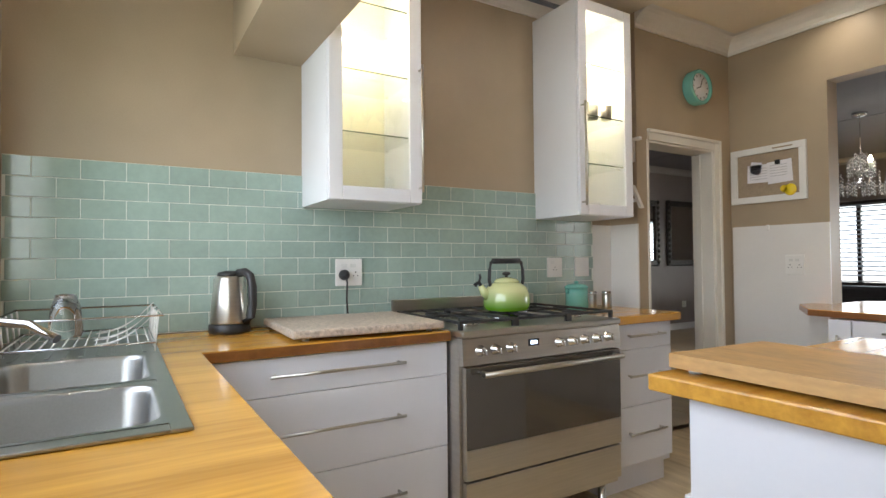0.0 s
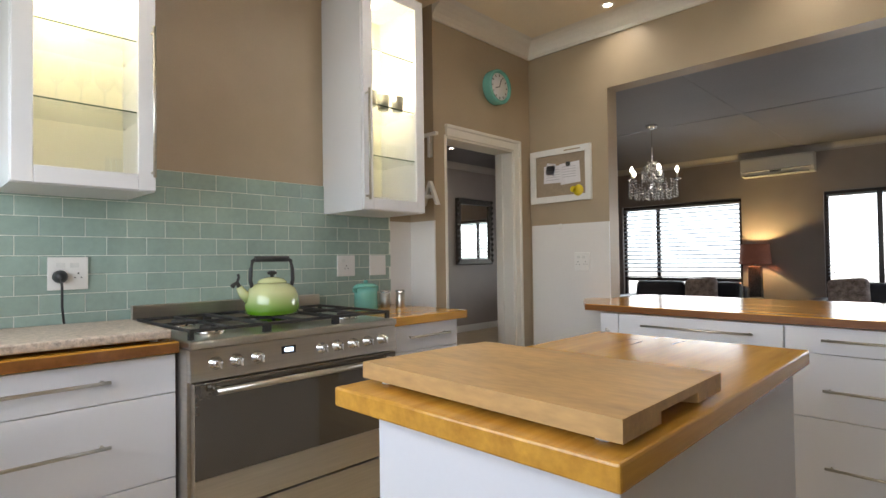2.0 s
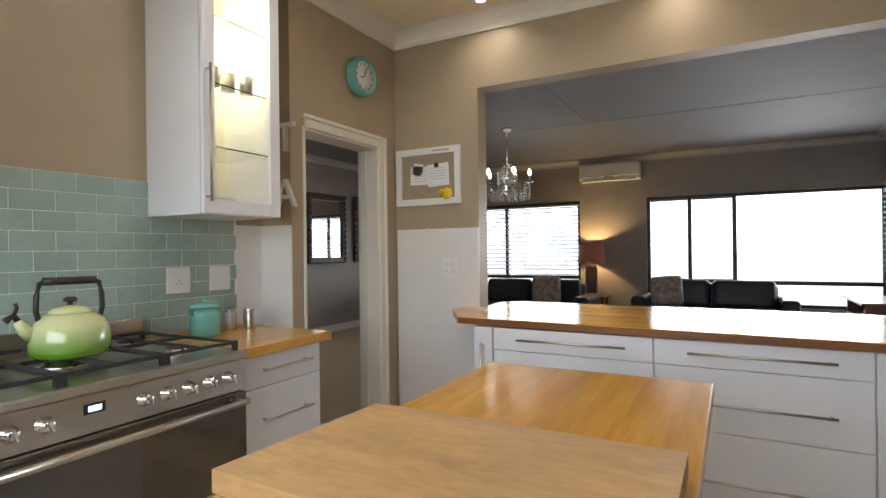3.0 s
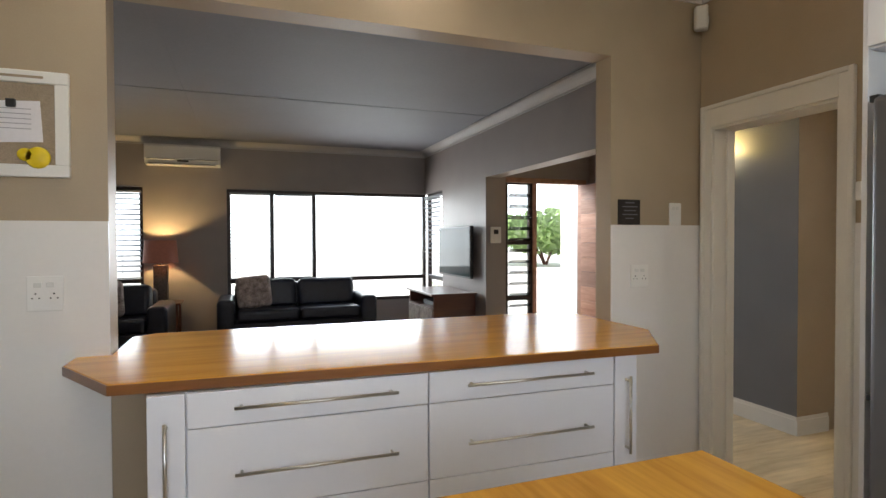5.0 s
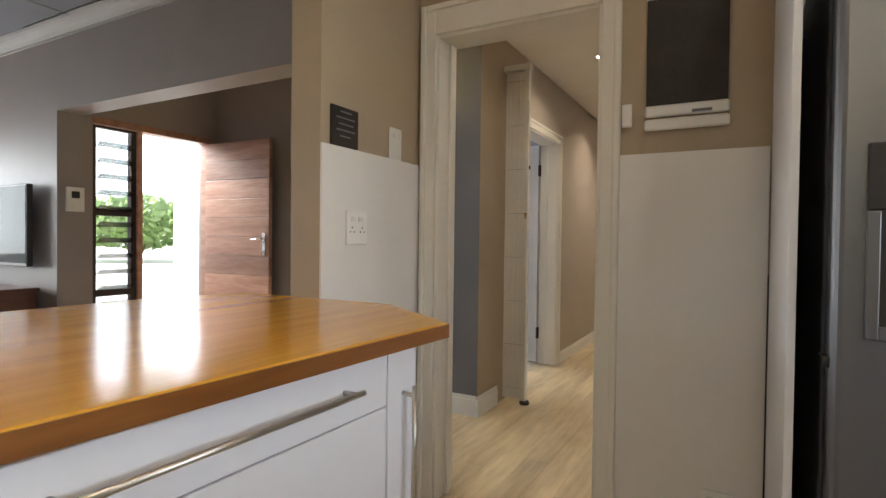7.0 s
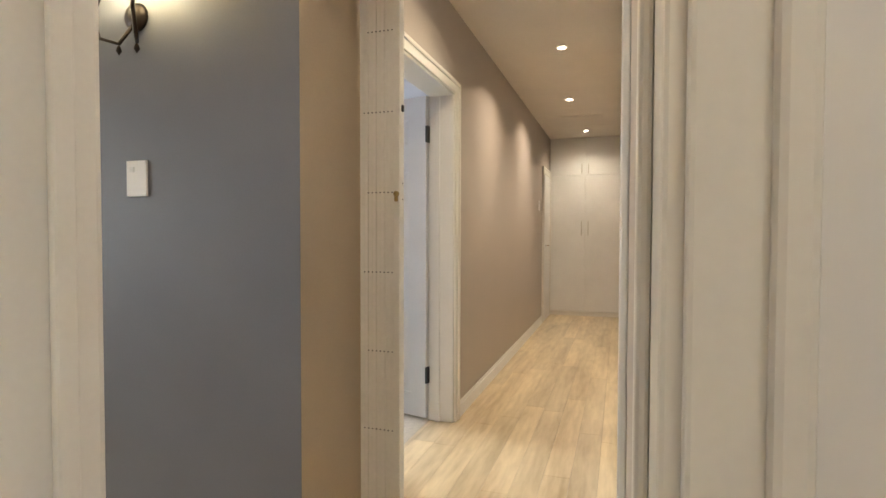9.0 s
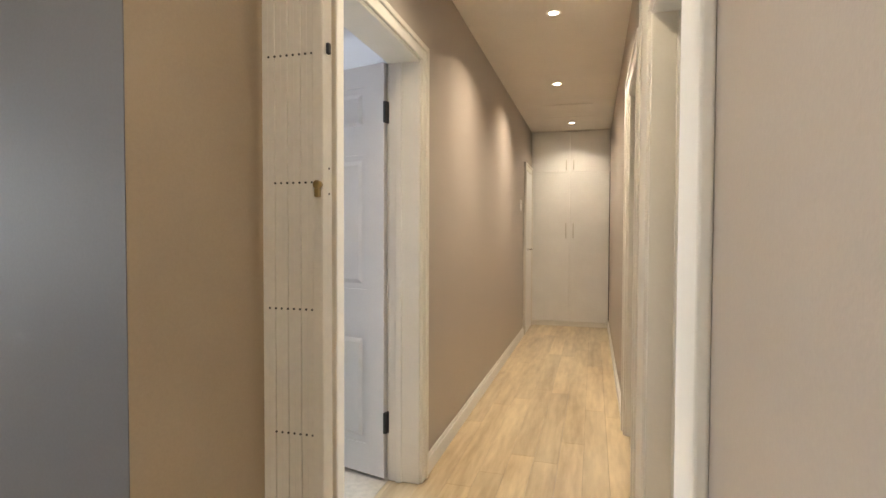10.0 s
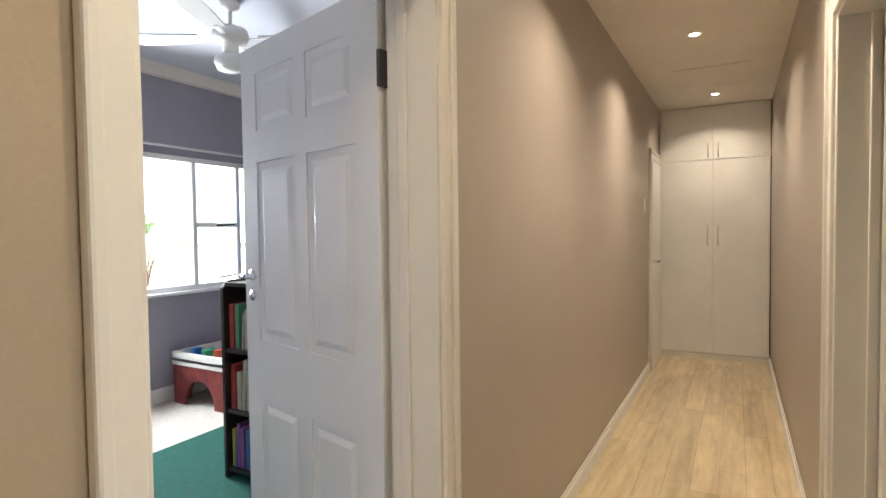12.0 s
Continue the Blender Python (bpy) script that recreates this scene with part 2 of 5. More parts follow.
def tube(points, r, seg=8, bm=None, taper=None):
    """Round bar along a line of points."""
    b = bmesh.new()
    pts = [Vector(p) for p in points]
    rings = []
    for k, p in enumerate(pts):
        d = (pts[min(k + 1, len(pts) - 1)] - pts[max(k - 1, 0)]).normalized()
        u = d.cross(Vector((0, 0, 1)) if abs(d.z) < .9 else Vector((1, 0, 0))).normalized()
        v = d.cross(u)
        rk = r if taper is None else r + (taper - r) * k / (len(pts) - 1)
        rings.append([b.verts.new(p + rk * (math.cos(2 * math.pi * i / seg) * u + math.sin(2 * math.pi * i / seg) * v)) for i in range(seg)])
    for lo, hi in zip(rings, rings[1:]):
        for i in range(seg):
            f = b.faces.new((lo[i], lo[(i + 1) % seg], hi[(i + 1) % seg], hi[i]))
            f.smooth = True
    b.faces.new(rings[0][::-1])
    b.faces.new(rings[-1])
    bmesh.ops.recalc_face_normals(b, faces=b.faces[:])
    return join(bm, b)


def prism(outline, z0, z1, bevel=0.0, bm=None, axis="z"):
    """A flat outline given thickness; axis z: (x, y), y: (x, z), x: (y, z)."""
    b = bmesh.new()
    put = {"z": lambda p, h: (p[0], p[1], h), "y": lambda p, h: (p[0], h, p[1]), "x": lambda p, h: (h, p[0], p[1])}[axis]
    lo = [b.verts.new(put(p, z0)) for p in outline]
    hi = [b.verts.new(put(p, z1)) for p in outline]
    b.faces.new(lo[::-1])
    b.faces.new(hi)
    for i in range(len(lo)):
        j = (i + 1) % len(lo)
        b.faces.new((lo[i], lo[j], hi[j], hi[i]))
    bmesh.ops.recalc_face_normals(b, faces=b.faces[:])
    if bevel:
        bmesh.ops.bevel(b, geom=b.edges[:], offset=bevel, segments=2, affect="EDGES", profile=.5)
    return join(bm, b)


def moved(bm, m):
    bm.transform(m)
    return bm


def part(name, bm, mat, parent=None, label="", smooth=False):
    me = bpy.data.meshes.new(name)
    if smooth:
        for f in bm.faces:
            f.smooth = True
    bm.to_mesh(me)
    bm.free()
    me.materials.append(M[mat] if isinstance(mat, str) else mat)
    ob = new(name, me)
    if parent is not None:
        ob.parent = parent
        q = parent
        w = Matrix.Identity(4)
        while q is not None:
            w = q.matrix_basis @ w
            q = q.parent
        ob.matrix_parent_inverse = w.inverted()
    if label:
        ob["label"] = label
    return ob


def thing(name, label, category, at=(0, 0, 0), group="", kind=""):
    ob = new(name)
    ob.location = at
    ob.empty_display_size = .1
    return tagged(ob, label, category, group, kind)


def structure(name, bm, mat, label="", category="wall"):
    return tagged(part(name, bm, mat), label, category, kind="structure")


def bar_handle(a, b, out, parent, r=.006, stand=.032):
    """Straight bar on two short posts, standing off a face in the direction out."""
    a, b, out = Vector(a), Vector(b), Vector(out)
    d = (b - a).normalized()
    bm = tube([a + out * stand - d * .02, b + out * stand + d * .02], r)
    bm = tube([a, a + out * stand], r * .9, 6, bm)
    bm = tube([b, b + out * stand], r * .9, 6, bm)
    return part("handle", bm, "steel", parent, "brushed steel bar handle")

# ---- large structure ----
KH, LH, PH = 2.79, 2.76, 2.50      # ceiling heights: kitchen, living room, passage
XE, YN = 3.805, 4.0                # kitchen's east and north faces


def wall(name, boxes, mat, label):
    bm = None
    for b in boxes:
        bm = box(*b, bm=bm)
    return structure(name, bm, mat, label)


ground = bmesh.new()
bmesh.ops.create_grid(ground, x_segments=2, y_segments=2, size=400)
structure("ground", moved(ground, Matrix.Translation((0, 0, -.12))), "lawn", "green lawn around the house", "ground")
structure("floor_slab", box(-3.6, 12.2, -.5, 10.1, -.10, -.02), "plank_dark", "dark screed under the floors", "floor")
structure("floor_living", box(-3.4, 3.95, 4.0, 10.0, -.011, 0), "kfloor", "light brown living room floor", "floor")
structure("floor_dining", box(-3.4, .06, 1.0, 3.99, -.011, 0), "kfloor", "light brown dining room floor", "floor")
structure("floor_bedroom", box(5.68, 9.4, 4.375, 7.45, -.011, 0), "carpet", "pale cream bedroom floor", "floor")
structure("floor_side_room", box(5.0, 7.6, .6, 3.085, -.011, 0), "kfloor", "brown floor of the side room", "floor")

wall("wall_west", [(-.16, 0, -.36, 2.98, 0, KH), (-.16, .22, 2.98, 3.075, 0, KH), (.07, .22, 3.795, YN, 0, KH), (.07, .22, 3.075, 3.795, 1.985, KH)], "beige", "warm beige painted kitchen wall behind the range")
wall("wall_north", [(.07, .857, YN, 4.13, 0, KH), (3.185, 3.955, YN, 4.13, 0, KH), (.857, 3.185, YN, 4.13, 2.335, KH), (.857, 3.185, YN, 4.13, 0, .86)],
     "beige", "beige kitchen wall with a wide serving hatch")
wall("wall_east", [(XE, 3.955, 3.922, YN, 0, KH), (XE, 3.955, -.36, 3.22, 0, KH), (XE, 3.955, 3.22, 3.922, 1.985, KH)], "beige", "beige kitchen wall with a doorway")
wall("wall_south", [(-.16, .25, -.36, -.2, 0, KH), (2.75, 3.955, -.36, -.2, 0, KH), (.25, 2.75, -.36, -.2, 0, 1.1), (.25, 2.75, -.36, -.2, 2.15, KH)],
     "beige", "beige kitchen wall with a window over the sink")
structure("ceiling_kitchen", box(-.16, 3.955, -.36, 4.22, KH, KH + .1), "ceil_k", "tan painted kitchen ceiling", "ceiling")
structure("beam", box(0, XE, .60, .90, 2.13, KH), "beige", "beige boxed beam under the ceiling", "beam")

# passage and lobby
wall("wall_lobby_east", [(4.90, 5.02, 4.3705, 5.45, 0, LH), (4.8995, 4.902, 4.2205, 4.3705, 0, LH)], "greywall", "blue-grey painted lobby wall")
wall("wall_passage_return", [(4.9025, 5.711, 4.22, 4.37, 0, LH)], "beige", "beige wall beside the folding gate")
wall("wall_passage_north", [(6.55, 11.6, 4.22, 4.37, 0, LH), (5.711, 6.55, 4.22, 4.37, 2.0, LH)], "passage", "beige passage wall with a bedroom doorway")
wall("wall_passage_south", [(3.955, 5.436, 3.09, 3.24, 0, LH), (6.25, 6.72, 3.09, 3.24, 0, LH), (7.46, 11.6, 3.09, 3.24, 0, LH),
                            (5.436, 6.25, 3.09, 3.24, 2.0, LH), (6.72, 7.46, 3.09, 3.24, 2.0, LH)], "passage", "beige passage wall with two doorways")
wall("wall_passage_end", [(11.95, 12.1, 3.0, 4.4, 0, LH)], "passage", "beige wall behind the cupboard")
structure("ceiling_passage", box(3.955, 12.1, 3.09, 4.37, PH, PH + .1), "ceil", "cream passage ceiling", "ceiling")
structure("ceiling_entrance", box(3.955, 5.68, 4.375, 7.8, LH, LH + .1), "ceil", "white entrance hall ceiling", "ceiling")

# living room, dining side and entrance
YF, XR = 9.9, 4.09
wall("wall_living_north", [(-3.4, -1.92, YF, YF + .2, 0, LH), (.04, 1.10, YF, YF + .2, 0, LH), (-1.92, .04, YF, YF + .2, 0, .42), (-1.92, .04, YF, YF + .2, 2.09, LH),
                           (1.10, XR + .2, YF, YF + .2, 0, .40), (1.10, XR + .2, YF, YF + .2, 2.09, LH)], "taupe", "taupe living room wall with two windows")
wall("wall_living_east", [(XR, XR + .2, 7.55, 9.08, 0, LH), (XR, XR + .2, 9.08, YF, 0, .40), (XR, XR + .2, 9.08, YF, 2.09, LH), (XR, XR + .2, 4.22, 7.55, 2.11, LH)],
     "taupe", "taupe living room wall with a corner window and an open side")
wall("wall_living_west", [(-3.55, -3.4, .9, 10.1, 0, LH)], "taupe", "taupe far wall of the dining room")
wall("wall_dining_south", [(-3.4, -.16, .85, 1.0, 0, LH)], "taupe", "taupe dining room wall")
wall("wall_entrance", [(XR + .2, 4.36, 7.55, 7.75, 0, LH), (4.36, 5.52, 7.55, 7.75, 2.08, LH), (5.52, 6.0, 7.55, 7.75, 0, LH), (5.58, 5.68, 4.375, 7.55, 0, LH), (4.90, 5.58, 5.45, 5.57, 0, LH)],
     "taupe", "taupe entrance hall wall round the front door")
structure("ceiling_living", box(.815, .825, 4.2, 9.88, LH - .004, LH + .002, 0, box(-3.3, 4.05, 7.174, 7.186, LH - .004, LH + .002, 0, box(-3.55, XR + .2, 4.131, 10.1, LH, LH + .1))), "ceil_dim", "panelled white living room ceiling, dimness put into its colour", "ceiling")

structure("ceiling_dining", box(-3.55, .069, .85, 4.1305, LH, LH + .1), "ceil_dim", "white dining room ceiling, dimness put into its colour", "ceiling")

# bedroom and side room shells
wall("wall_bedroom_north", [(5.70, 7.0, 7.45, 7.6, 0, 2.6), (9.0, 9.5, 7.45, 7.6, 0, 2.6), (7.0, 9.0, 7.45, 7.6, 0, .85), (7.0, 9.0, 7.45, 7.6, 1.93, 2.6)], "lilac", "lilac-grey bedroom wall with a window")
wall("wall_bedroom_sides", [(5.682, 5.70, 4.375, 7.45, 0, 2.6), (9.4, 9.55, 4.37, 7.6, 0, 2.6)], "lilac", "lilac-grey bedroom wall")
structure("ceiling_bedroom", box(5.70, 9.55, 4.375, 7.6, 2.6, 2.7), "ceil_blue", "pale blue-white bedroom ceiling", "ceiling")
wall("wall_side_room", [(5.0, 5.12, .6, 3.09, 0, 2.6), (7.6, 7.72, .6, 3.09, 0, 2.6), (5.12, 5.35, .5, .6, 0, 2.6), (6.15, 7.6, .5, .6, 0, 2.6), (5.35, 6.15, .5, .6, 0, .9), (5.35, 6.15, .5, .6, 2.0, 2.6), (6.36, 6.48, .6, 3.09, 0, 2.6)], "passage", "beige wall of the side room")
structure("ceiling_side_room", box(5.0, 7.72, .5, 3.085, 2.6, 2.7), "ceil", "white ceiling of the side room", "ceiling")


def cornice(name, a, b, inward, z, size=.12, mat="ceil"):
    """Coved plaster moulding along the top of a wall, from a to b."""
    a, b, n = Vector((*a, 0)), Vector((*b, 0)), Vector((*inward, 0))
    prof = [(0, z - size)] + [(1.35 * size * (1 - math.cos(math.radians(k * 15))), z - size * (1 - math.sin(math.radians(k * 15)))) for k in range(1, 6)] + [(1.35 * size, z - .004), (0, z - .004)]
    prof.insert(1, (.012, z - size))
    bm = bmesh.new()
    rings = [[bm.verts.new((p + n * (h + .001)).to_tuple()[:2] + (v,)) for h, v in prof] for p in (a, b)]
    for i in range(len(prof)):
        j = (i + 1) % len(prof)
        bm.faces.new((rings[0][i], rings[0][j], rings[1][j], rings[1][i]))
    bm.faces.new(rings[0])
    bm.faces.new(rings[1][::-1])
    bmesh.ops.recalc_face_normals(bm, faces=bm.faces[:])
    return structure(name, bm, mat, "moulded plaster cornice", "cornice")


cornice("cornice_west", (.22, 2.98), (.22, YN), (1, 0), KH, .10)
cornice("cornice_range", (0, .9), (0, 2.98), (1, 0), KH, .10)
cornice("cornice_north", (.22, YN), (XE, YN), (0, -1), KH, .10)
cornice("cornice_east", (XE, .9), (XE, YN), (-1, 0), KH, .10)
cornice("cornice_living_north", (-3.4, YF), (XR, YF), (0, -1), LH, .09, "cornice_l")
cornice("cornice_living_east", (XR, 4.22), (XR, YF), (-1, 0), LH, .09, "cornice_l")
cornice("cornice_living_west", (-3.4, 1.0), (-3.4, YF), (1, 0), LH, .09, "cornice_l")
cornice("cornice_bedroom", (5.70, 7.45), (9.4, 7.45), (0, -1), 2.6, .08)


def baseboard(name, x0, x1, y0, y1, h=.11):
    bm = box(x0, x1, y0, y1, 0, h - .025)
    dx, dy = (.006, .006)
    bm = box(x0 + (dx if x1 - x0 < .1 else 0), x1 - (dx if x1 - x0 < .1 else 0), y0 + (dy if y1 - y0 < .1 else 0), y1 - (dy if y1 - y0 < .1 else 0), h - .025, h, bm=bm)
    return structure(name, bm, "white", "white painted skirting board", "baseboard")


baseboard("baseboard_lobby", 4.885, 4.8995, 4.22, 5.45, .13)
baseboard("baseboard_return", 4.885, 5.2, 4.205, 4.219, .13)
baseboard("baseboard_passage_north", 6.625, 10.40, 4.204, 4.22, .10)
baseboard("baseboard_passage_south", 7.56, 11.17, 3.24, 3.256, .10)
baseboard("baseboard_bedroom", 5.70, 9.4, 7.434, 7.45)
baseboard("baseboard_dining", -3.4, -3.385, 1.0, YF)


def door_frame(name, axis, face, a, b, top, depth, arch=.075, side=1, mat="trim", label="cream painted door frame with moulded architrave", both=True, top_arch=0, first=True):
    """Lining of an opening from a to b in a wall whose near face is at face; depth runs away from the viewer (side = +1 or -1)."""
    th = thing(name, label, "door frame", kind="structure")

    def put(n, u0, u1, w0, w1, z0, z1, bev=.004):
        w0, w1 = sorted((w0, w1))
        bm = box(u0, u1, w0, w1, z0, z1, bev) if axis == "x" else box(w0, w1, u0, u1, z0, z1, bev)
        part(n, bm, mat, th)
    f, d = face, side
    ta = top_arch or arch
    t = .022
    put("jamb", a - .001, a + t, f - d * .004, f + d * depth, 0, top)
    put("jamb", b - t, b + .001, f - d * .004, f + d * depth, 0, top)
    put("head", a + t, b - t, f - d * .004, f + d * depth, top - t, top)
    put("stop", a + t, a + t + .012, f + d * depth * .55, f + d * (depth * .55 + .03), 0, top - t)
    put("stop", b - t - .012, b - t, f + d * depth * .55, f + d * (depth * .55 + .03), 0, top - t)
    for face_at, dd in ((f, -d), (f + d * depth, d)) if both else ((f, -d),):
        for u0, u1, z0, z1 in ((a - arch, a + .008, 0, top + ta), (b - .008, b + arch, 0, top + ta), (a + .008, b - .008, top - .008, top + ta))[0 if first else 1:]:
            put("architrave", u0, u1, face_at, face_at + dd * .016, z0, z1)
        for u0, u1, z0, z1 in ((a - arch - .002, a - arch + .022, 0, top + ta + .002), (b + arch - .022, b + arch + .002, 0, top + ta + .002), (a - arch + .022 if first else a + .002, b + arch - .022, top + ta - .022, top + ta + .002))[0 if first else 1:]:
            put("moulding", u0, u1, face_at, face_at + dd * .026, z0, z1, .006)
    return th


door_frame("door_frame_dining", "y", .22, 3.075, 3.795, 1.985, .15, .065, -1, first=False)
door_frame("door_frame_kitchen", "y", XE, 3.22, 3.922, 1.985, .15, .058, 1, top_arch=.115)
door_frame("door_frame_bedroom", "x", 4.22, 5.711, 6.55, 2.0, .15, .06, 1)
door_frame("door_frame_side_room", "x", 3.24, 5.435, 6.25, 2.0, .15, .28, -1)
door_frame("door_frame_second", "x", 3.24, 6.72, 7.46, 2.0, .15, .08, -1)
door_frame("door_frame_far", "x", 4.219, 10.48, 11.08, 1.95, .02, .07, 1, both=False)

# white splash panels on the lower kitchen walls
structure("panel_north_west", box(.235, .857, YN - .008, YN, 0, 1.435), "panel", "glossy white lower wall panel", "wall panel")
structure("panel_north_east", box(3.185, XE - .008, YN - .008, YN, 0, 1.435), "panel", "glossy white lower wall panel", "wall panel")
structure("panel_east", box(XE - .008, XE, 2.705, 3.165, 0, 1.425), "panel", "glossy white lower wall panel", "wall panel")
structure("panel_seam", box(XE - .010, XE - .001, 2.7005, 2.7045, .0, 1.02), "black", "dark open joint beside the wall panel", "trim")
structure("panel_west", box(.0, .009, 2.80, 2.97, .0, 1.435), "panel", "glossy white lower wall panel", "wall panel")
structure("panel_return", box(.001, .228, 2.971, 2.98, .0, 1.435), "panel", "glossy white lower wall panel", "wall panel")
structure("lobby_fascia", box(3.956, 4.905, 4.372, 4.384, PH - .02, LH), "ceil", "plain strip where the ceiling steps up", "trim")

# ---- kitchen: large things ----
ZT = .92


def drawer_unit(name, label, front, u0, u1, depth, heights, axis, out, handles, z0=.12, group="white kitchen units"):
    """White drawer unit. front: where the fronts stand; the carcass lies behind, against out."""
    th = thing(name, label, "cabinet", group=group)

    def b(ua, ub, d0, d1, za, zb, bev=0.0):
        w0, w1 = sorted((front - out * d0, front - out * d1))
        return box(ua, ub, w0, w1, za, zb, bev) if axis == "x" else box(w0, w1, ua, ub, za, zb, bev)
    part("body", b(u0, u1, .021, depth, z0, ZT - .045), "cab", th)
    part("plinth", b(u0, u1, .06, depth, 0, z0 - .002), "cab", th)
    z = ZT - .044
    for i, h in enumerate(heights):
        zb, za = z, z - h
        d = part("drawer_front", b(u0 + .0025, u1 - .0025, 0, .02, za + .0025, zb, .0025), "cab", th)
        if handles:
            ha, hb = handles[0], handles[1]
            zc = za + h * (handles[2] if len(handles) > 2 else .55)
            p = (lambda u: (u, front, zc)) if axis == "x" else (lambda u: (front, u, zc))
            o = (0, out, 0) if axis == "x" else (out, 0, 0)
            bar_handle(p(ha), p(hb), o, d)
        z = za
    return th


# west run: left unit, range, right unit
drawer_unit("drawer_cabinet", "white three-drawer base cabinet with long steel handles", .585, .40, 1.338, .565, (.135, .292, .298), "y", 1, (.635, 1.11))
drawer_unit("drawer_cabinet", "narrow white drawer cabinet beside the range", .60, 2.275, 2.765, .58, (.135, .292, .298), "y", 1, (2.42, 2.66))
# sink run
sink_cab = thing("sink_cabinet", "white base cabinet under the sink", "cabinet", group="white kitchen units")
part("body", box(.62, 1.95, -.19, .34, .12, .70), "cab", sink_cab)
part("rail", box(.62, 1.95, .31, .338, .70, ZT - .045), "cab", sink_cab)
part("plinth", box(.62, 1.95, -.19, .29, 0, .118), "cab", sink_cab)
for k in range(3):
    part("cupboard_door", box(.63 + k * .44, 1.065 + k * .44, .34, .358, .125, ZT - .05, .002), "cab", sink_cab)

cf = thing("corner_filler", "white filler panel in the cabinet corner", "panel")
part("panel", box(.54, .60, .342, .398, .12, ZT - .045), "cab", cf)
part("plinth", box(.53, .60, .30, .385, 0, .118), "cab", cf)

top1 = thing("worktop", "oiled butcher-block worktop in an L round the corner", "worktop")
part("slab", box(.012, .607, .4005, 1.340, ZT - .038, ZT), "top_y", top1)
part("front_edge", box(.6065, .6095, .400, 1.340, ZT - .036, ZT - .004, .001), "edge", top1, "darker brown front edge")
bm = box(.012, 2.02, -.195, -.15, ZT - .042, ZT)
bm = box(.012, 2.02, .275, .40, ZT - .042, ZT, 0, bm)
bm = box(.012, .07, -.15, .275, ZT - .042, ZT, 0, bm)
bm = box(1.45, 2.02, -.15, .275, ZT - .042, ZT, 0, bm)
part("sink_surround", bm, "top_y", top1)
top2 = thing("worktop", "short butcher-block worktop beside the range", "worktop")
part("slab", box(.012, .635, 2.268, 2.81, ZT - .042, ZT, .004), "top_y", top2)

# island
isl = thing("kitchen_island", "white kitchen island with an oiled wood top", "island")
part("body", box(1.655, 2.21, 1.385, 2.44, .1, ZT - .042, .002), "cab", isl)
part("plinth", box(1.70, 2.16, 1.44, 2.39, 0, .1), "cab", isl)
part("side_panel", box(1.637, 1.655, 1.385, 2.44, 0, .62, .002), "cab", isl)
part("worktop", box(1.587, 2.245, 1.317, 2.476, ZT - .042, ZT, .005), "top_y", isl, "oiled butcher-block top")
cb = thing("chopping_board", "thick end-grain wooden chopping board on rubber feet", "chopping board")
bm = prism([(1.60, 1.385), (2.228, 1.36), (2.228, 1.77), (1.62, 1.785)], ZT + .030, ZT + .046)
bm = prism([(1.60, 1.385), (2.228, 1.36), (2.228, 1.49), (2.193, 1.505), (2.193, 1.635), (2.228, 1.65), (2.228, 1.77), (1.62, 1.785)], ZT + .011, ZT + .030, 0, bm)
part("board", bm, "board", cb)
for px, py in ((1.65, 1.42), (2.18, 1.40), (1.66, 1.745), (2.18, 1.735)):
    part("foot", lathe([(0, 0), (.016, 0), (.016, .008), (.012, .012), (0, .012)], 12, (px, py, ZT)), "rubber", cb, "white rubber foot")

# hatch counter
hc = thing("worktop", "long butcher-block breakfast counter through the hatch", "worktop", group="")
part("slab", prism([(.742, 3.845), (.95, 3.50), (2.958, 3.392), (3.185, 3.71), (3.185, 3.992), (3.18, 4.36), (2.9, 4.43), (.95, 4.47), (.86, 4.4), (.86, 3.992), (.742, 3.992)], ZT - .036, ZT, .004), "top", hc)

for a, b in (((.742, 3.845), (.95, 3.50)), ((.95, 3.50), (2.958, 3.392)), ((2.958, 3.392), (3.185, 3.71))):
    d = (Vector(b) - Vector(a)).normalized()
    n = Vector((d.y, -d.x)) * .003
    part("edge_band", prism([a, b, (b[0] + n.x, b[1] + n.y), (a[0] + n.x, a[1] + n.y)], ZT - .035, ZT - .003), "edge", hc, "darker brown wood edge")


def hx(u):
    """Along the slightly skewed front of the hatch units: 0 at the west end, 1 at the east end."""
    return Vector((1.055 + 1.83 * u, 3.475 - .04 * u, 0))


hd = (hx(1) - hx(0)).normalized()
hm = Matrix.Translation(hx(0)) @ Matrix.Rotation(math.atan2(hd.y, hd.x), 4, "Z")


def hatch_unit(name, label, u0, u1, fronts, vertical=False):
    th = thing(name, label, "cabinet", group="white hatch units")
    part("body", moved(box(u0, u1, .021, .40, .12, ZT - .044), hm), "cab", th)
    part("plinth", moved(box(u0, u1, .06, .40, 0, .118), hm), "cab", th)
    z = ZT - .044
    for h in fronts:
        n = "cupboard_door" if vertical else "drawer_front"
        d = part(n, moved(box(u0 + .003, u1 - .003, 0, .02, z - h + .003, z, .0025), hm), "cab", th)
        if vertical:
            a, b = (hm @ Vector(((u0 + u1) / 2, 0, z - .10)), hm @ Vector(((u0 + u1) / 2, 0, z - .38)))
        else:
            w, zc = u1 - u0, z - (h * .45 if h < .2 else h * .54)
            a, b = hm @ Vector((u0 + w * .205, 0, zc)), hm @ Vector((u1 - w * .175, 0, zc))
        bar_handle(a, b, hm.to_3x3() @ Vector((0, -1, 0)), d)
        z -= h
    return th


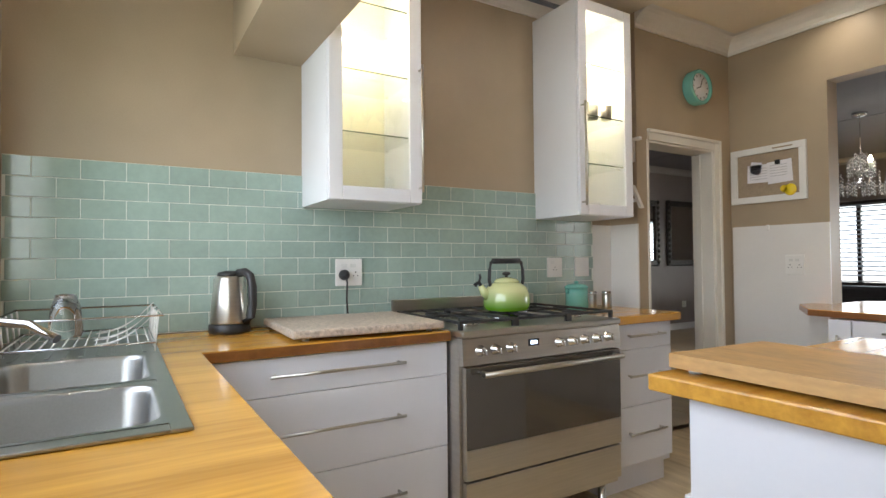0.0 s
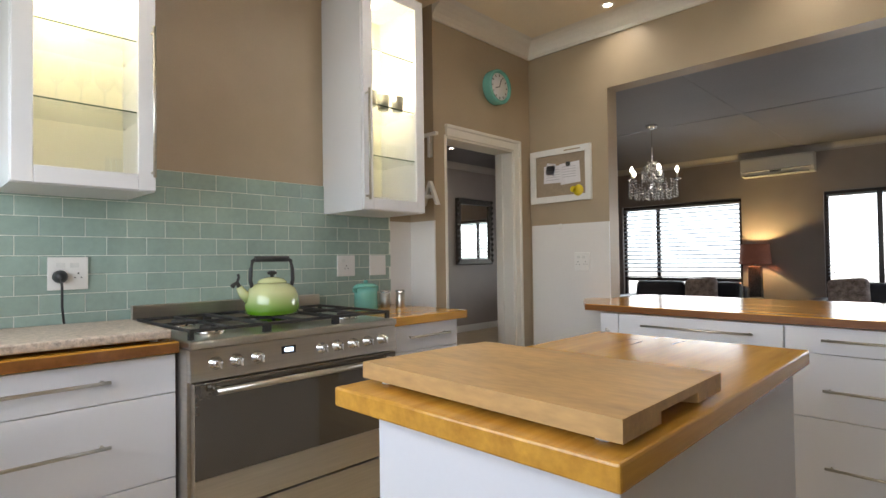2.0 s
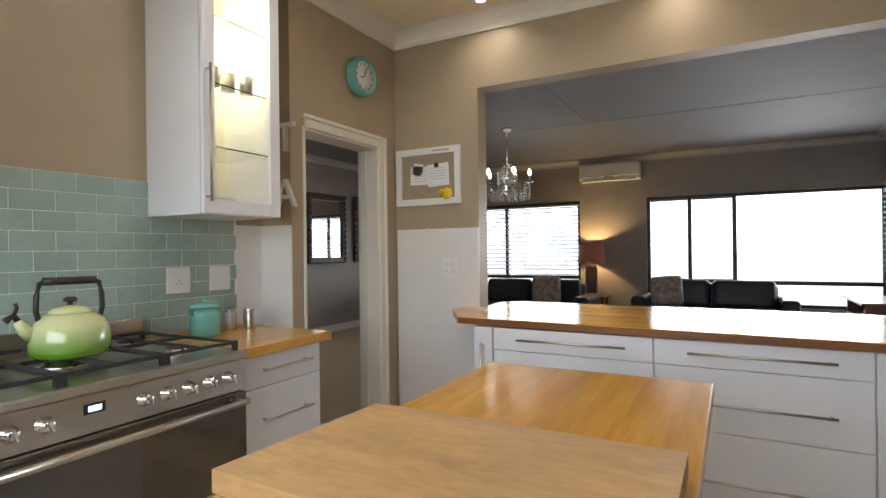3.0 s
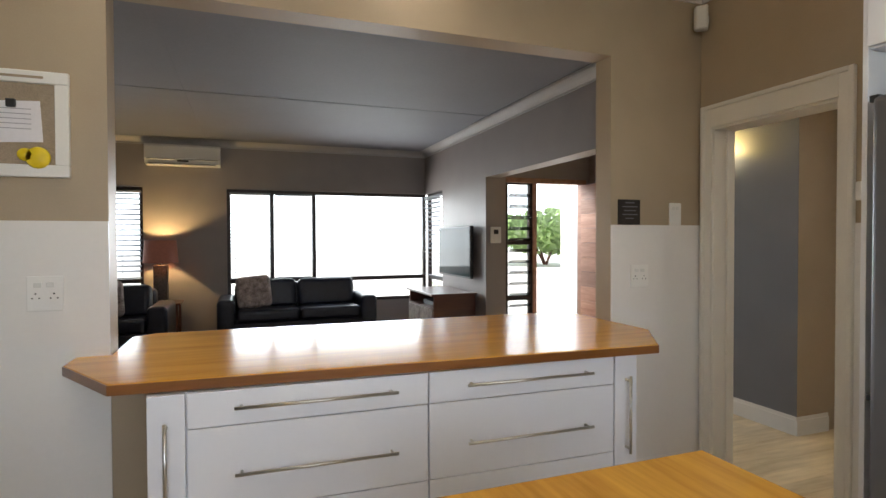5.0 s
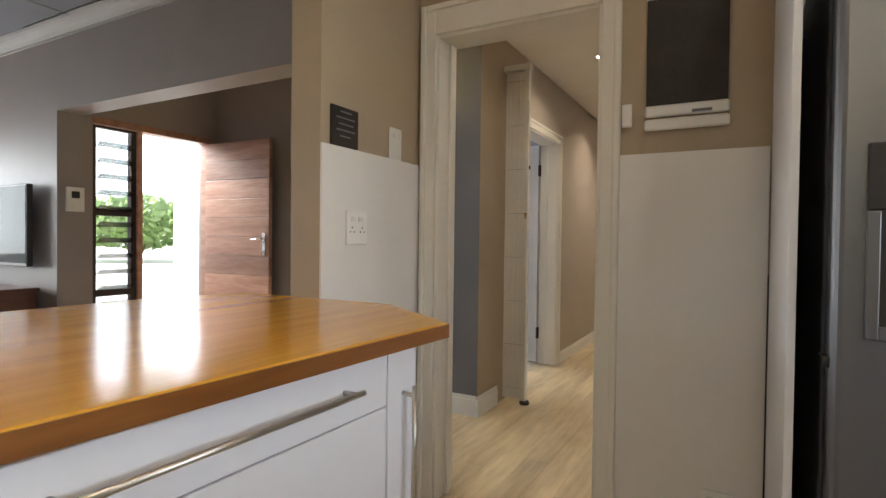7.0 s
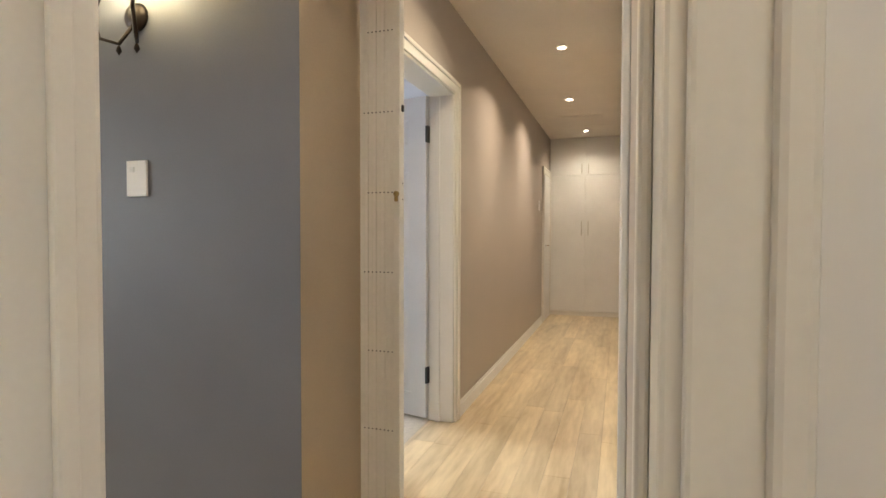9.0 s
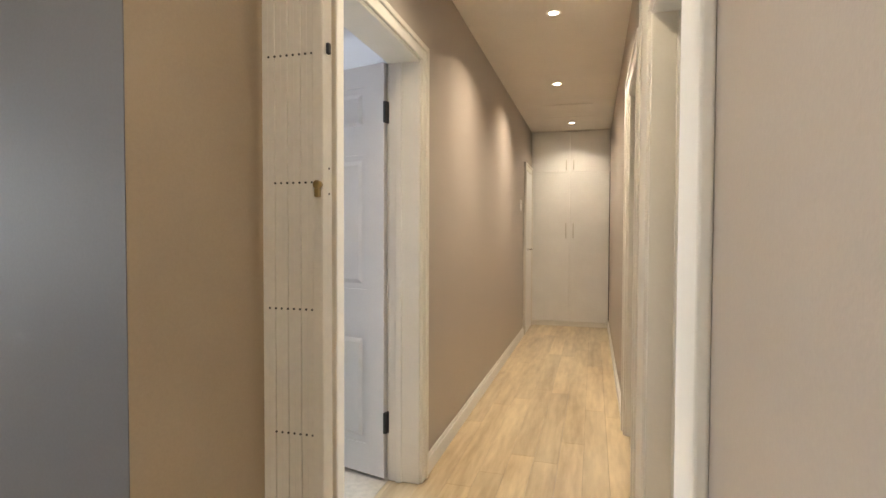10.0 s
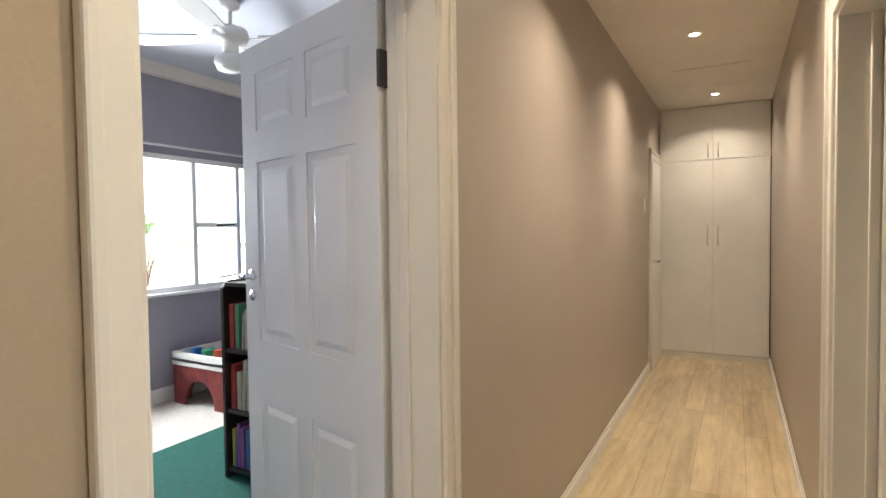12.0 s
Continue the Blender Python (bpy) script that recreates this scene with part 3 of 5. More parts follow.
hatch_unit("pull_out_cabinet", "narrow white pull-out cabinet with upright handle", 0, .114, (.76,), True)
hatch_unit("drawer_cabinet", "white drawer cabinet under the breakfast counter", .114, .916, (.116, .280, .37))
hatch_unit("drawer_cabinet", "white drawer cabinet under the breakfast counter", .916, 1.718, (.116, .280, .37))
hatch_unit("pull_out_cabinet", "narrow white pull-out cabinet with upright handle", 1.718, 1.832, (.76,), True)


# wall cabinets with lit glass doors
def wall_cabinet(label, x0, x1, y0, y1, z0, z1, handle_y, shelf_z):
    th = thing("wall_cabinet", label, "wall cabinet", group="lit glass wall cabinets")
    t = .018
    part("side_panel", box(x0, x1 - .022, y0, y0 + t, z0, z1, .001), "cab", th)
    part("side_panel", box(x0, x1 - .022, y1 - t, y1, z0, z1, .001), "cab", th)
    part("bottom", box(x0, x1 - .022, y0 + t, y1 - t, z0, z0 + t), "cab", th)
    part("top", box(x0, x1 - .022, y0 + t, y1 - t, z1 - t, z1), "cab", th)
    part("back", box(x0 + .002, x0 + .012, y0 + t, y1 - t, z0 + t, z1 - t), "inside", th)
    fr = .062
    bm = box(x1 - .02, x1, y0 + .002, y0 + fr, z0 + .002, z1 - .002, .003)
    bm = box(x1 - .02, x1, y1 - fr, y1 - .002, z0 + .002, z1 - .002, .003, bm)
    bm = box(x1 - .02, x1, y0 + fr, y1 - fr, z0 + .002, z0 + fr, .003, bm)
    bm = box(x1 - .02, x1, y0 + fr, y1 - fr, z1 - fr, z1 - .002, .003, bm)
    dr = part("door", bm, "cab", th)
    gl = part("pane", box(x1 - .012, x1 - .008, y0 + fr - .004, y1 - fr + .004, z0 + fr - .004, z1 - fr + .004), "pane", dr, "clear glass pane")
    gl.visible_shadow = False
    for z in shelf_z:
        sh = part("glass_shelf", box(x0 + .014, x1 - .035, y0 + t, y1 - t, z, z + .006), "pane", th, "clear glass shelf")
        sh.visible_shadow = False
        part("shelf_edge", box(x1 - .0348, x1 - .0335, y0 + t, y1 - t, z + .0005, z + .0055), "bottleglass", sh, "dark green ground glass edge")
        for px in (x0 + .06, x1 - .08):
            for py in (y0 + t + .006, y1 - t - .006):
                part("shelf_peg", box(px - .004, px + .004, py - .006, py + .006, z - .009, z - .0005, .001), "chrome", th)
    bar_handle((x1, handle_y, z0 + .07), (x1, handle_y, z0 + .6), (1, 0, 0), dr)
    lt = part("cabinet_light", lathe([(0, 0), (.03, 0), (.032, .008), (0, .012)], 16, ((x0 + x1) / 2, (y0 + y1) / 2, z1 - t - .012)), "glow", th, "small round cabinet light")
    bulb_light((x0 + x1) / 2 + .05, (y0 + y1) / 2, z1 - .42, 3.6, (1, .87, .53), .03)
    return th


wall_cabinet("white wall cabinet with glass door and wine glasses inside", .002, .38, .902, 1.34, 1.465, 2.66, 1.325, (1.76, 2.03, 2.33))
wall_cabinet("white wall cabinet with glass door and tumblers inside", .002, .38, 2.32, 2.75, 1.455, 2.66, 2.335, (1.745, 2.02, 2.31))

# range
rg = thing("range_cooker", "wide stainless steel range cooker with gas hob", "cooker")
SX, SY0, SY1 = .68, 1.345, 2.262
part("body", box(.03, SX - .02, SY0, SY1, .13, .895, .004), "steel", rg)
part("hob", box(.03, SX + .012, SY0, SY1, .896, .925, .008), "steel", rg)
part("upstand", box(.03, .05, SY0, SY1, .926, 1.015, .003), "steel", rg)
part("control_panel", prism([(SX - .02, .782), (SX + .012, .786), (SX - .0, .894), (SX - .02, .895)], SY0 + .002, SY1 - .002, .002, axis="y"), "steel", rg)
od = part("oven_door", box(SX - .02, SX + .012, SY0 + .012, SY1 - .012, .328, .779, .004), "steel", rg)
part("door_glass", box(SX + .0125, SX + .0155, SY0 + .014, SY1 - .014, .452, .776, .001), "darkglass", od, "dark tinted oven glass")
part("door_band", box(SX + .0125, SX + .016, SY0 + .014, SY1 - .014, .330, .450, .001), "steel", od)
bar_handle((SX + .012, SY0 + .09, .752), (SX + .012, SY1 - .06, .752), (1, 0, 0), od, .012, .045)
part("drawer", box(SX - .02, SX + .012, SY0 + .012, SY1 - .012, .165, .320, .004), "steel", rg)
for fx, fy in ((SX - .07, SY0 + .06), (SX - .07, SY1 - .06), (.12, SY0 + .06), (.12, SY1 - .06)):
    part("leg", lathe([(0, 0), (.028, 0), (.028, .02), (.02, .03), (.02, .13), (0, .13)], 16, (fx, fy, 0)), "chrome", rg)
for ky in (1.433, 1.508, 1.588, 1.862, 1.938, 2.016, 2.095, 2.173):
    k = part("knob", moved(lathe([(0, -.005), (.024, -.005), (.024, .004), (.017, .006), (.016, .03), (.012, .034), (0, .034)], 18), Matrix.Translation((SX + .004, ky, .841)) @ Matrix.Rotation(radians(84), 4, "Y")), "chrome", rg, "chrome control knob")
    part("grip", moved(box(.028, .042, -.004, .004, -.016, .016, .002), Matrix.Translation((SX + .004, ky, .841)) @ Matrix.Rotation(radians(20), 4, "X")), "chrome", k)
cl = part("clock_display", box(SX + .0035, SX + .0075, 1.686, 1.746, .838, .868, .001), "black", rg, "small black digital clock")
part("digits", box(SX + .0077, SX + .0082, 1.698, 1.734, .846, .861), material("clock_digits", (.6, .75, 1), .5, emit=2.5), cl)
part("push_buttons", box(SX + .003, SX + .006, 1.691, 1.741, .822, .828, .001), "black", rg)
for gx, gy in ((.20, 1.49), (.50, 1.49), (.35, 1.805), (.20, 2.11), (.50, 2.11)):
    r = .05 if gy != 1.805 else .075
    bu = part("burner", lathe([(0, 0), (r * 1.15, 0), (r * 1.1, .012), (r * .8, .014), (r * .8, .02), (0, .022)], 24, (gx, gy, .925)), "chrome", rg, "burner with pale ring")
    part("burner_cap", lathe([(0, 0), (r * .75, 0), (r * .72, .008), (0, .011)], 24, (gx, gy, .947)), "iron", bu)
for gy0, gy1 in ((SY0 + .02, SY0 + .295), (SY0 + .31, SY1 - .31), (SY1 - .295, SY1 - .02)):
    bm = None
    gz, w = .962, .006
    for x in (.08, .645):
        bm = box(x - w, x + w, gy0, gy1, gz - .012, gz, .002, bm)
    for y in (gy0, (gy0 + gy1) / 2, gy1):
        bm = box(.08, .645, y - w, y + w, gz - .012, gz, .002, bm)
    bm = box(.36 - w, .36 + w, gy0, gy1, gz - .012, gz, .002, bm)
    for x in (.08, .645):
        for y in (gy0, gy1):
            bm = box(x - .008, x + .008, y - .008, y + .008, .925, gz, 0, bm)
    part("pan_support", bm, "iron", rg, "black cast iron pan support")

# fridge niche
fp = thing("tall_end_panel", "white tall side panel beside the fridge", "panel")
part("panel", box(3.095, XE - .002, 2.684, 2.70, 0, 2.35, .002), "cab", fp)
fc = thing("wall_cabinet", "white cabinet above the fridge", "wall cabinet")
part("body", box(3.10, XE - .002, 1.6, 2.682, 1.92, 2.35, .002), "cab", fc)
part("door", box(3.08, 3.099, 1.605, 2.12, 1.925, 2.345, .002), "cab", fc)
part("door", box(3.08, 3.099, 2.126, 2.679, 1.925, 2.345, .002), "cab", fc)
fg = thing("fridge", "tall brushed steel fridge with an ice dispenser", "fridge")
part("body", box(3.10, 3.75, 1.70, 2.62, .02, 1.775, .006), "black", fg)
fd = part("door", box(3.03, 3.095, 2.17, 2.615, .06, 1.765, .018, seg=4), "fridge", fg)
part("door", box(3.03, 3.095, 1.705, 2.16, .06, 1.765, .018, seg=4), "fridge", fg)
ds = part("dispenser", box(3.024, 3.034, 2.305, 2.565, 1.18, 1.30, .003), "chalk", fd, "black ice dispenser display")
bm = box(3.024, 3.034, 2.545, 2.565, .95, 1.179, .002)
bm = box(3.024, 3.034, 2.305, 2.325, .95, 1.179, .002, bm)
bm = box(3.024, 3.034, 2.325, 2.545, .95, .975, .002, bm)
part("dispenser_surround", bm, "fridge", fd)
part("dispenser_recess", box(3.0275, 3.031, 2.325, 2.545, .975, 1.179), "chalk", fd, "dark dispenser recess")
part("dispenser_paddle", box(3.014, 3.027, 2.40, 2.50, 1.05, 1.16, .003), "pane", fd)
for hy in (2.19, 2.14):
    part("handle", tube([(2.985, hy, .75), (2.985, hy, 1.5)], .011), "fridge", fg, "steel bar handle")
    for hz in (.8, 1.45):
        part("handle_post", tube([(2.985, hy, hz), (3.035, hy, hz)], .007), "fridge", fg)
for k in range(3):
    part("hinge", box(3.04, 3.09, 2.6, 2.625, .03 + k * .86, .05 + k * .86, .002), "black", fg)
fg.location.y = .022

# ---- kitchen: loose things and fixtures ----
# sink with two bowls, tap and drying rack
sk = thing("sink", "stainless steel double-bowl sink set in the worktop", "sink")
bm = bmesh.new()
SX0, SX1, SYA, SYB = .06, 1.475, -.16, .285


def bowl_outline(x0, x1, y0, y1, r, n=6):
    pts = []
    for cx, cy, a0 in ((x1 - r, y1 - r, 0), (x0 + r, y1 - r, 90), (x0 + r, y0 + r, 180), (x1 - r, y0 + r, 270)):
        pts += [(cx + r * math.cos(radians(a0 + 90 * k / n)), cy + r * math.sin(radians(a0 + 90 * k / n))) for k in range(n + 1)]
    return pts


def bowl(x0, x1, y0, y1, zt, depth):
    b = bmesh.new()
    rings = []
    for inset, dz, r in ((-.014, .003, .004), (-.004, .0035, .058), (0, 0, .055), (.004, -.01, .055), (.012, -depth * .8, .05), (.03, -depth * .97, .04), (.06, -depth, .03)):
        rings.append([b.verts.new((x, y, zt + dz)) for x, y in bowl_outline(x0 + inset, x1 - inset, y0 + inset, y1 - inset, r)])
    for lo, hi in zip(rings, rings[1:]):
        for i in range(len(lo)):
            b.faces.new((lo[i], lo[(i + 1) % len(lo)], hi[(i + 1) % len(lo)], hi[i])).smooth = True
    b.faces.new(rings[-1])
    bmesh.ops.recalc_face_normals(b, faces=b.faces[:])
    for f in b.faces:
        f.normal_flip()
    return b


M["sinksteel"] = material("satin_sink_steel", (.46, .465, .46), .33, 1.0, .06, 8, .004, 200)
part("bowl", bowl(.585, 1.005, -.10, .238, ZT + .006, .16), "sinksteel", sk)
part("bowl", bowl(1.07, 1.42, -.10, .238, ZT + .006, .16), "sinksteel", sk)
bm = box(SX0, .573, SYA, SYB, ZT + .001, ZT + .008, .002)
bm = box(.573, SX1, SYA, -.112, ZT + .001, ZT + .008, .002, bm)
bm = box(.573, SX1, .25, SYB, ZT + .001, ZT + .008, .002, bm)
bm = box(1.017, 1.058, -.112, .25, ZT + .001, ZT + .008, .002, bm)
bm = box(1.432, SX1, -.112, .25, ZT + .001, ZT + .008, .002, bm)
part("deck", bm, "sinksteel", sk)
for k in range(9):
    part("drainer_rib", box(.12, .54, -.10 + k * .042, -.088 + k * .042, ZT + .008, ZT + .011, .0014), "sinksteel", sk)
for cx in (.795, 1.245):
    part("drain", lathe([(0, 0), (.035, 0), (.04, .004), (.03, .006), (0, .004)], 20, (cx, .08, ZT - .153)), "chrome", sk)
tp = thing("tap", "chrome mixer tap behind the sink", "tap")
part("body", lathe([(0, 0), (.028, 0), (.026, .02), (.022, .03), (.022, .1), (.018, .115), (0, .12)], 20, (.66, -.135, ZT + .008)), "chrome", tp)
part("spout", tube([(.66, -.135, 1.03), (.70, -.10, 1.06), (.78, -.02, 1.055), (.83, .04, 1.02)], .012, 10), "chrome", tp)
part("lever", box(.585, .655, -.155, -.12, 1.035, 1.052, .006), "chrome", tp)
rk = thing("dish_rack", "white wire dish rack on the drainer", "dish rack")
zr = ZT + .012
for z, e in ((zr + .03, 0), (zr + .115, .02)):
    part("rim", tube([(.12 - e, -.12 - e, z), (.58 + e, -.12 - e, z), (.58 + e, .27 + e, z), (.12 - e, .27 + e, z), (.12 - e, -.12 - e, z)], .0035, 6), "chrome", rk)
for k in range(14):
    y = -.11 + k * .028
    part("wire", tube([(.12, y, zr + .03), (.58, y, zr + .03)], .0022, 6), "rubber", rk)
for k in range(5):
    x = .14 + k * .105
    part("upright", tube([(x, .27, zr), (x, .28, zr + .115)], .003, 6), "rubber", rk)
    part("upright", tube([(x, -.12, zr), (x, -.13, zr + .115)], .003, 6), "rubber", rk)
for x in (.16, .36, .52):
    lo = [(.10 + .175 * k / 10, zr + .022 + .10 * (k / 10) ** 2.2) for k in range(11)]
    hi = [(.285 - .175 * k / 10 * .98, zr + .128 - .098 * (1 - (1 - k / 10) ** 2.0)) for k in range(11)]
    part("end_cradle", prism(lo + hi, x, x + .012, axis="x"), "rubber", rk, "white plastic curved end piece")
gj = thing("glass_jug", "clear glass jug upside down in the rack", "jug")
part("jug", lathe([(.045, 0), (.05, .02), (.042, .1), (.03, .14), (0, .145), (0, .14), (.026, .136), (.038, .098), (.045, .02), (.04, 0)], 20, (.30, .02, zr + .034)), "glass", gj)

# electric kettle
ek = thing("electric_kettle", "brushed steel electric kettle with black handle", "kettle")
KX, KY = .12, .565
part("base", lathe([(0, 0), (.080, 0), (.082, .01), (.081, .036), (.075, .040), (0, .040)], 28, (KX, KY, ZT)), "black", ek)
part("body", lathe([(0, .034), (.074, .034), (.076, .05), (.068, .15), (.056, .225), (.05, .235), (0, .24)], 32, (KX, KY, ZT)), "steel", ek)
part("lid", lathe([(0, .235), (.05, .235), (.046, .248), (.02, .256), (0, .257)], 24, (KX, KY, ZT)), "black", ek)
ang = radians(38)
hp = [(.045, .245), (.08, .25), (.105, .235), (.118, .19), (.118, .12), (.108, .07), (.085, .045)]
part("handle", tube([(KX + r * math.cos(ang), KY + r * math.sin(ang), ZT + z) for r, z in hp], .018, 10), "black", ek)
part("spout", moved(prism([(-.02, .0), (.02, 0), (0, .03)], .17, .225, .004), Matrix.Translation((KX - .058 * math.cos(ang), KY - .058 * math.sin(ang), ZT)) @ Matrix.Rotation(ang + radians(90), 4, "Z")), "steel", ek)

# stone slab on the worktop
sl = thing("stone_slab", "speckled granite pastry slab with rounded edges", "slab")
part("slab", moved(box(-.27, .27, -.31, .31, .012, .042, .008, seg=3), Matrix.Translation((.315, 1.02, ZT)) @ Matrix.Rotation(radians(-2), 4, "Z")), "stone", sl)
for dx in (-.22, .22):
    for dy in (-.26, .26):
        part("foot", lathe([(0, 0), (.012, 0), (.012, .013), (0, .013)], 10, (.315 + dx, 1.02 + dy, ZT)), "rubber", sl)


def socket(name, label, x, y, z, w, h, out, rockers=2, holes=2):
    """Wall plate facing along out, with rockers and pin holes."""
    th = thing(name, label, "socket")
    n = Vector(out)
    side = Vector((-n.y, n.x, 0))
    m = Matrix.Translation((x, y, z)) @ Matrix((side, Vector((0, 0, 1)), n)).transposed().to_4x4()
    part("plate", moved(box(-w / 2, w / 2, -h / 2, h / 2, 0, .009, .0025), m), "white", th)
    for k in range(rockers):
        part("rocker", moved(box(-w * .3 + k * w * .34, -w * .3 + k * w * .34 + w * .22, h * .18, h * .32, .009, .0125, .001), m), "rubber", th)
    for k in range(holes):
        for dx, dy in ((0, .0), (-.011, -.018), (.011, -.018)):
            part("pin_hole", moved(lathe([(0, .0091), (.0035, .0091), (.0035, .0096), (0, .0096)], 8), m @ Matrix.Translation(((-.25 + .5 * k) * w * (1 if holes > 1 else 0), dy * h / .14, 0))) if dx == 0 else
                 moved(lathe([(0, .0091), (.003, .0091), (.003, .0096), (0, .0096)], 8), m @ Matrix.Translation(((-.25 + .5 * k) * w * (1 if holes > 1 else 0) + dx, dy * h / .14, 0))), "black", th)
    return th, m


so, som = socket("power_socket", "white double power socket on green tiles, plug in", .012, 1.127, 1.158, .135, .13, (1, 0, 0))
pl = thing("plug", "black plug and hanging cord in the socket", "plug")
part("plug_body", moved(lathe([(0, .01), (.024, .01), (.026, .03), (.018, .05), (.008, .06), (0, .06)], 16), som @ Matrix.Translation((-.03, -.012, 0))), "black", pl)
part("cord", tube([(.065, 1.095, 1.145), (.075, 1.097, 1.11), (.06, 1.10, 1.03), (.05, 1.108, .96), (.045, 1.11, ZT + .045)], .0045), "black", pl)
socket("power_socket", "white power socket beside the canisters", .012, 2.46, 1.165, .12, .12, (1, 0, 0), 1, 1)
socket("power_socket", "white blank cover plate on green tiles", .012, 2.69, 1.165, .12, .12, (1, 0, 0), 0, 0)
socket("power_socket", "white socket on the glossy wall panel", .652, YN - .008, 1.165, .115, .13, (0, -1, 0))
socket("power_socket", "white socket on the panel beside the hatch", 3.363, YN - .008, 1.158, .115, .12, (0, -1, 0))
socket("light_switch", "white two-gang light switch on beige wall", 3.615, YN - .001, 1.497, .08, .125, (0, -1, 0), 2, 0)
socket("light_switch", "white light switch on grey lobby wall", 4.899, 4.874, 1.341, .09, .125, (-1, 0, 0), 1, 0)
socket("power_socket", "white socket low on the panel near the fridge", XE - .009, 2.835, .255, .1, .1, (-1, 0, 0), 1, 1)

# green whistling kettle
gk = thing("stovetop_kettle", "green enamel whistling kettle with black handle", "kettle")
GX, GY, GZ = .37, 1.815, .963
prof = [(0, 0), (.10, 0), (.112, .008), (.116, .03), (.116, .05), (.112, .085), (.098, .115), (.074, .133), (.06, .138), (0, .14)]
bm = lathe(prof, 40, (GX, GY, GZ))
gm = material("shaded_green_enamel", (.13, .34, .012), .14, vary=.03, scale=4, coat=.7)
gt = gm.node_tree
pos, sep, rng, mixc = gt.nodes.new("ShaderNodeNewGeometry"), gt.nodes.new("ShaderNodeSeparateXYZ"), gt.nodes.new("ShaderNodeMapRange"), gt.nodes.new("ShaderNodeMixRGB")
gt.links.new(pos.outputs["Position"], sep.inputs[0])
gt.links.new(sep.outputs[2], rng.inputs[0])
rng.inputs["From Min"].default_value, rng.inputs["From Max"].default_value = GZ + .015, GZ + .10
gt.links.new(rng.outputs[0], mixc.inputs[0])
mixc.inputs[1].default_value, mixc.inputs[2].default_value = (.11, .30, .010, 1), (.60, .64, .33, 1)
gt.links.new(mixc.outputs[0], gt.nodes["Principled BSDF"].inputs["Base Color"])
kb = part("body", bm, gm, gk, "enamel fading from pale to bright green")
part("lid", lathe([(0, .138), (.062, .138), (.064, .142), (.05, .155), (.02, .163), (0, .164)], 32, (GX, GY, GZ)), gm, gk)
part("lid_knob", lathe([(0, .16), (.008, .163), (.008, .172), (.02, .176), (.021, .184), (.012, .19), (0, .191)], 18, (GX, GY, GZ)), "black", gk)
ga = radians(80)
gc, gs = math.cos(ga), math.sin(ga)
part("handle", tube([(GX + r * gc, GY + r * gs, GZ + z) for r, z in ((-.086, .115), (-.094, .15), (-.092, .2), (-.084, .235), (-.07, .243), (.07, .243), (.084, .235), (.092, .2), (.094, .15), (.086, .115))], .0085, 10), "black", gk)
part("handle_grip", tube([(GX + r * gc, GY + r * gs, GZ + .243) for r in (-.075, -.03, .03, .075)], .0135, 10), "black", gk)
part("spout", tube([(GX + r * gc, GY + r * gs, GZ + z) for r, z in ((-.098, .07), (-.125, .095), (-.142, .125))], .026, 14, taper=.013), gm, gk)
part("whistle", tube([(GX + r * gc, GY + r * gs, GZ + z) for r, z in ((-.138, .12), (-.150, .142), (-.165, .132), (-.172, .125))], .010, 8), "black", gk)
part("whistle_lever", tube([(GX + r * gc, GY + r * gs, GZ + z) for r, z in ((-.150, .142), (-.142, .165), (-.146, .18))], .006, 8), "black", gk)

# teal jar and salt and pepper canisters
tj = thing("teal_crock", "teal enamel lidded crock with side handles", "jar")
TX, TY = .20, 2.46
part("body", lathe([(0, 0), (.062, 0), (.066, .006), (.064, .09), (.062, .125), (0, .127)], 28, (TX, TY, ZT)), "teal", tj)
part("lid", lathe([(0, .126), (.068, .126), (.068, .134), (.05, .146), (.02, .15), (0, .151)], 28, (TX, TY, ZT)), "teal", tj)
part("knob", lathe([(0, .15), (.01, .15), (.014, .162), (0, .168)], 14, (TX, TY, ZT)), "teal", tj)
for s in (-1, 1):
    part("side_handle", tube([(TX, TY + s * .06, ZT + .1), (TX, TY + s * .085, ZT + .11), (TX, TY + s * .085, ZT + .122), (TX, TY + s * .06, ZT + .115)], .006), "teal", tj)
for cx, cy in ((.16, 2.63), (.20, 2.71)):
    cn = thing("canister", "small brushed steel canister on the worktop", "canister", group="steel canisters")
    part("body", lathe([(0, 0), (.027, 0), (.028, .004), (.028, .082), (.026, .085), (0, .085)], 24, (cx, cy, ZT)), "steel", cn)
    part("lid", lathe([(.0275, .086), (.028, .097), (.024, .1), (0, .1)], 24, (cx, cy, ZT)), "chrome", cn)


# contents of the lit cabinets
def tumbler(x, y, z, r=.03, h=.085):
    th = thing("drinking_glass", "clear glass tumbler on a glass shelf", "glass", group="glasses in the cabinets")
    part("glass", lathe([(0, .002), (r * .86, 0), (r * .92, .01), (r, h)], 18, (x, y, z)), "thinglass", th, smooth=True)
    part("rim", lathe([(r, h - .001), (r + .0012, h), (r, h + .001), (r - .0012, h)], 18, (x, y, z)), "thinglass", th)


def wine_glass(x, y, z):
    th = thing("wine_glass", "clear stemmed wine glass on a glass shelf", "glass", group="glasses in the cabinets")
    part("glass", lathe([(0, 0), (.03, 0), (.03, .002), (.004, .006), (.0035, .07), (.02, .085), (.034, .115), (.03, .155)], 18, (x, y, z)), "thinglass", th, smooth=True)


def steel_cup(x, y, z):
    th = thing("steel_cup", "brushed steel cup on a glass shelf", "cup", group="steel cups")
    part("cup", lathe([(0, 0), (.03, 0), (.034, .08), (.032, .08), (.028, .006), (0, .006)], 18, (x, y, z)), "steel", th)


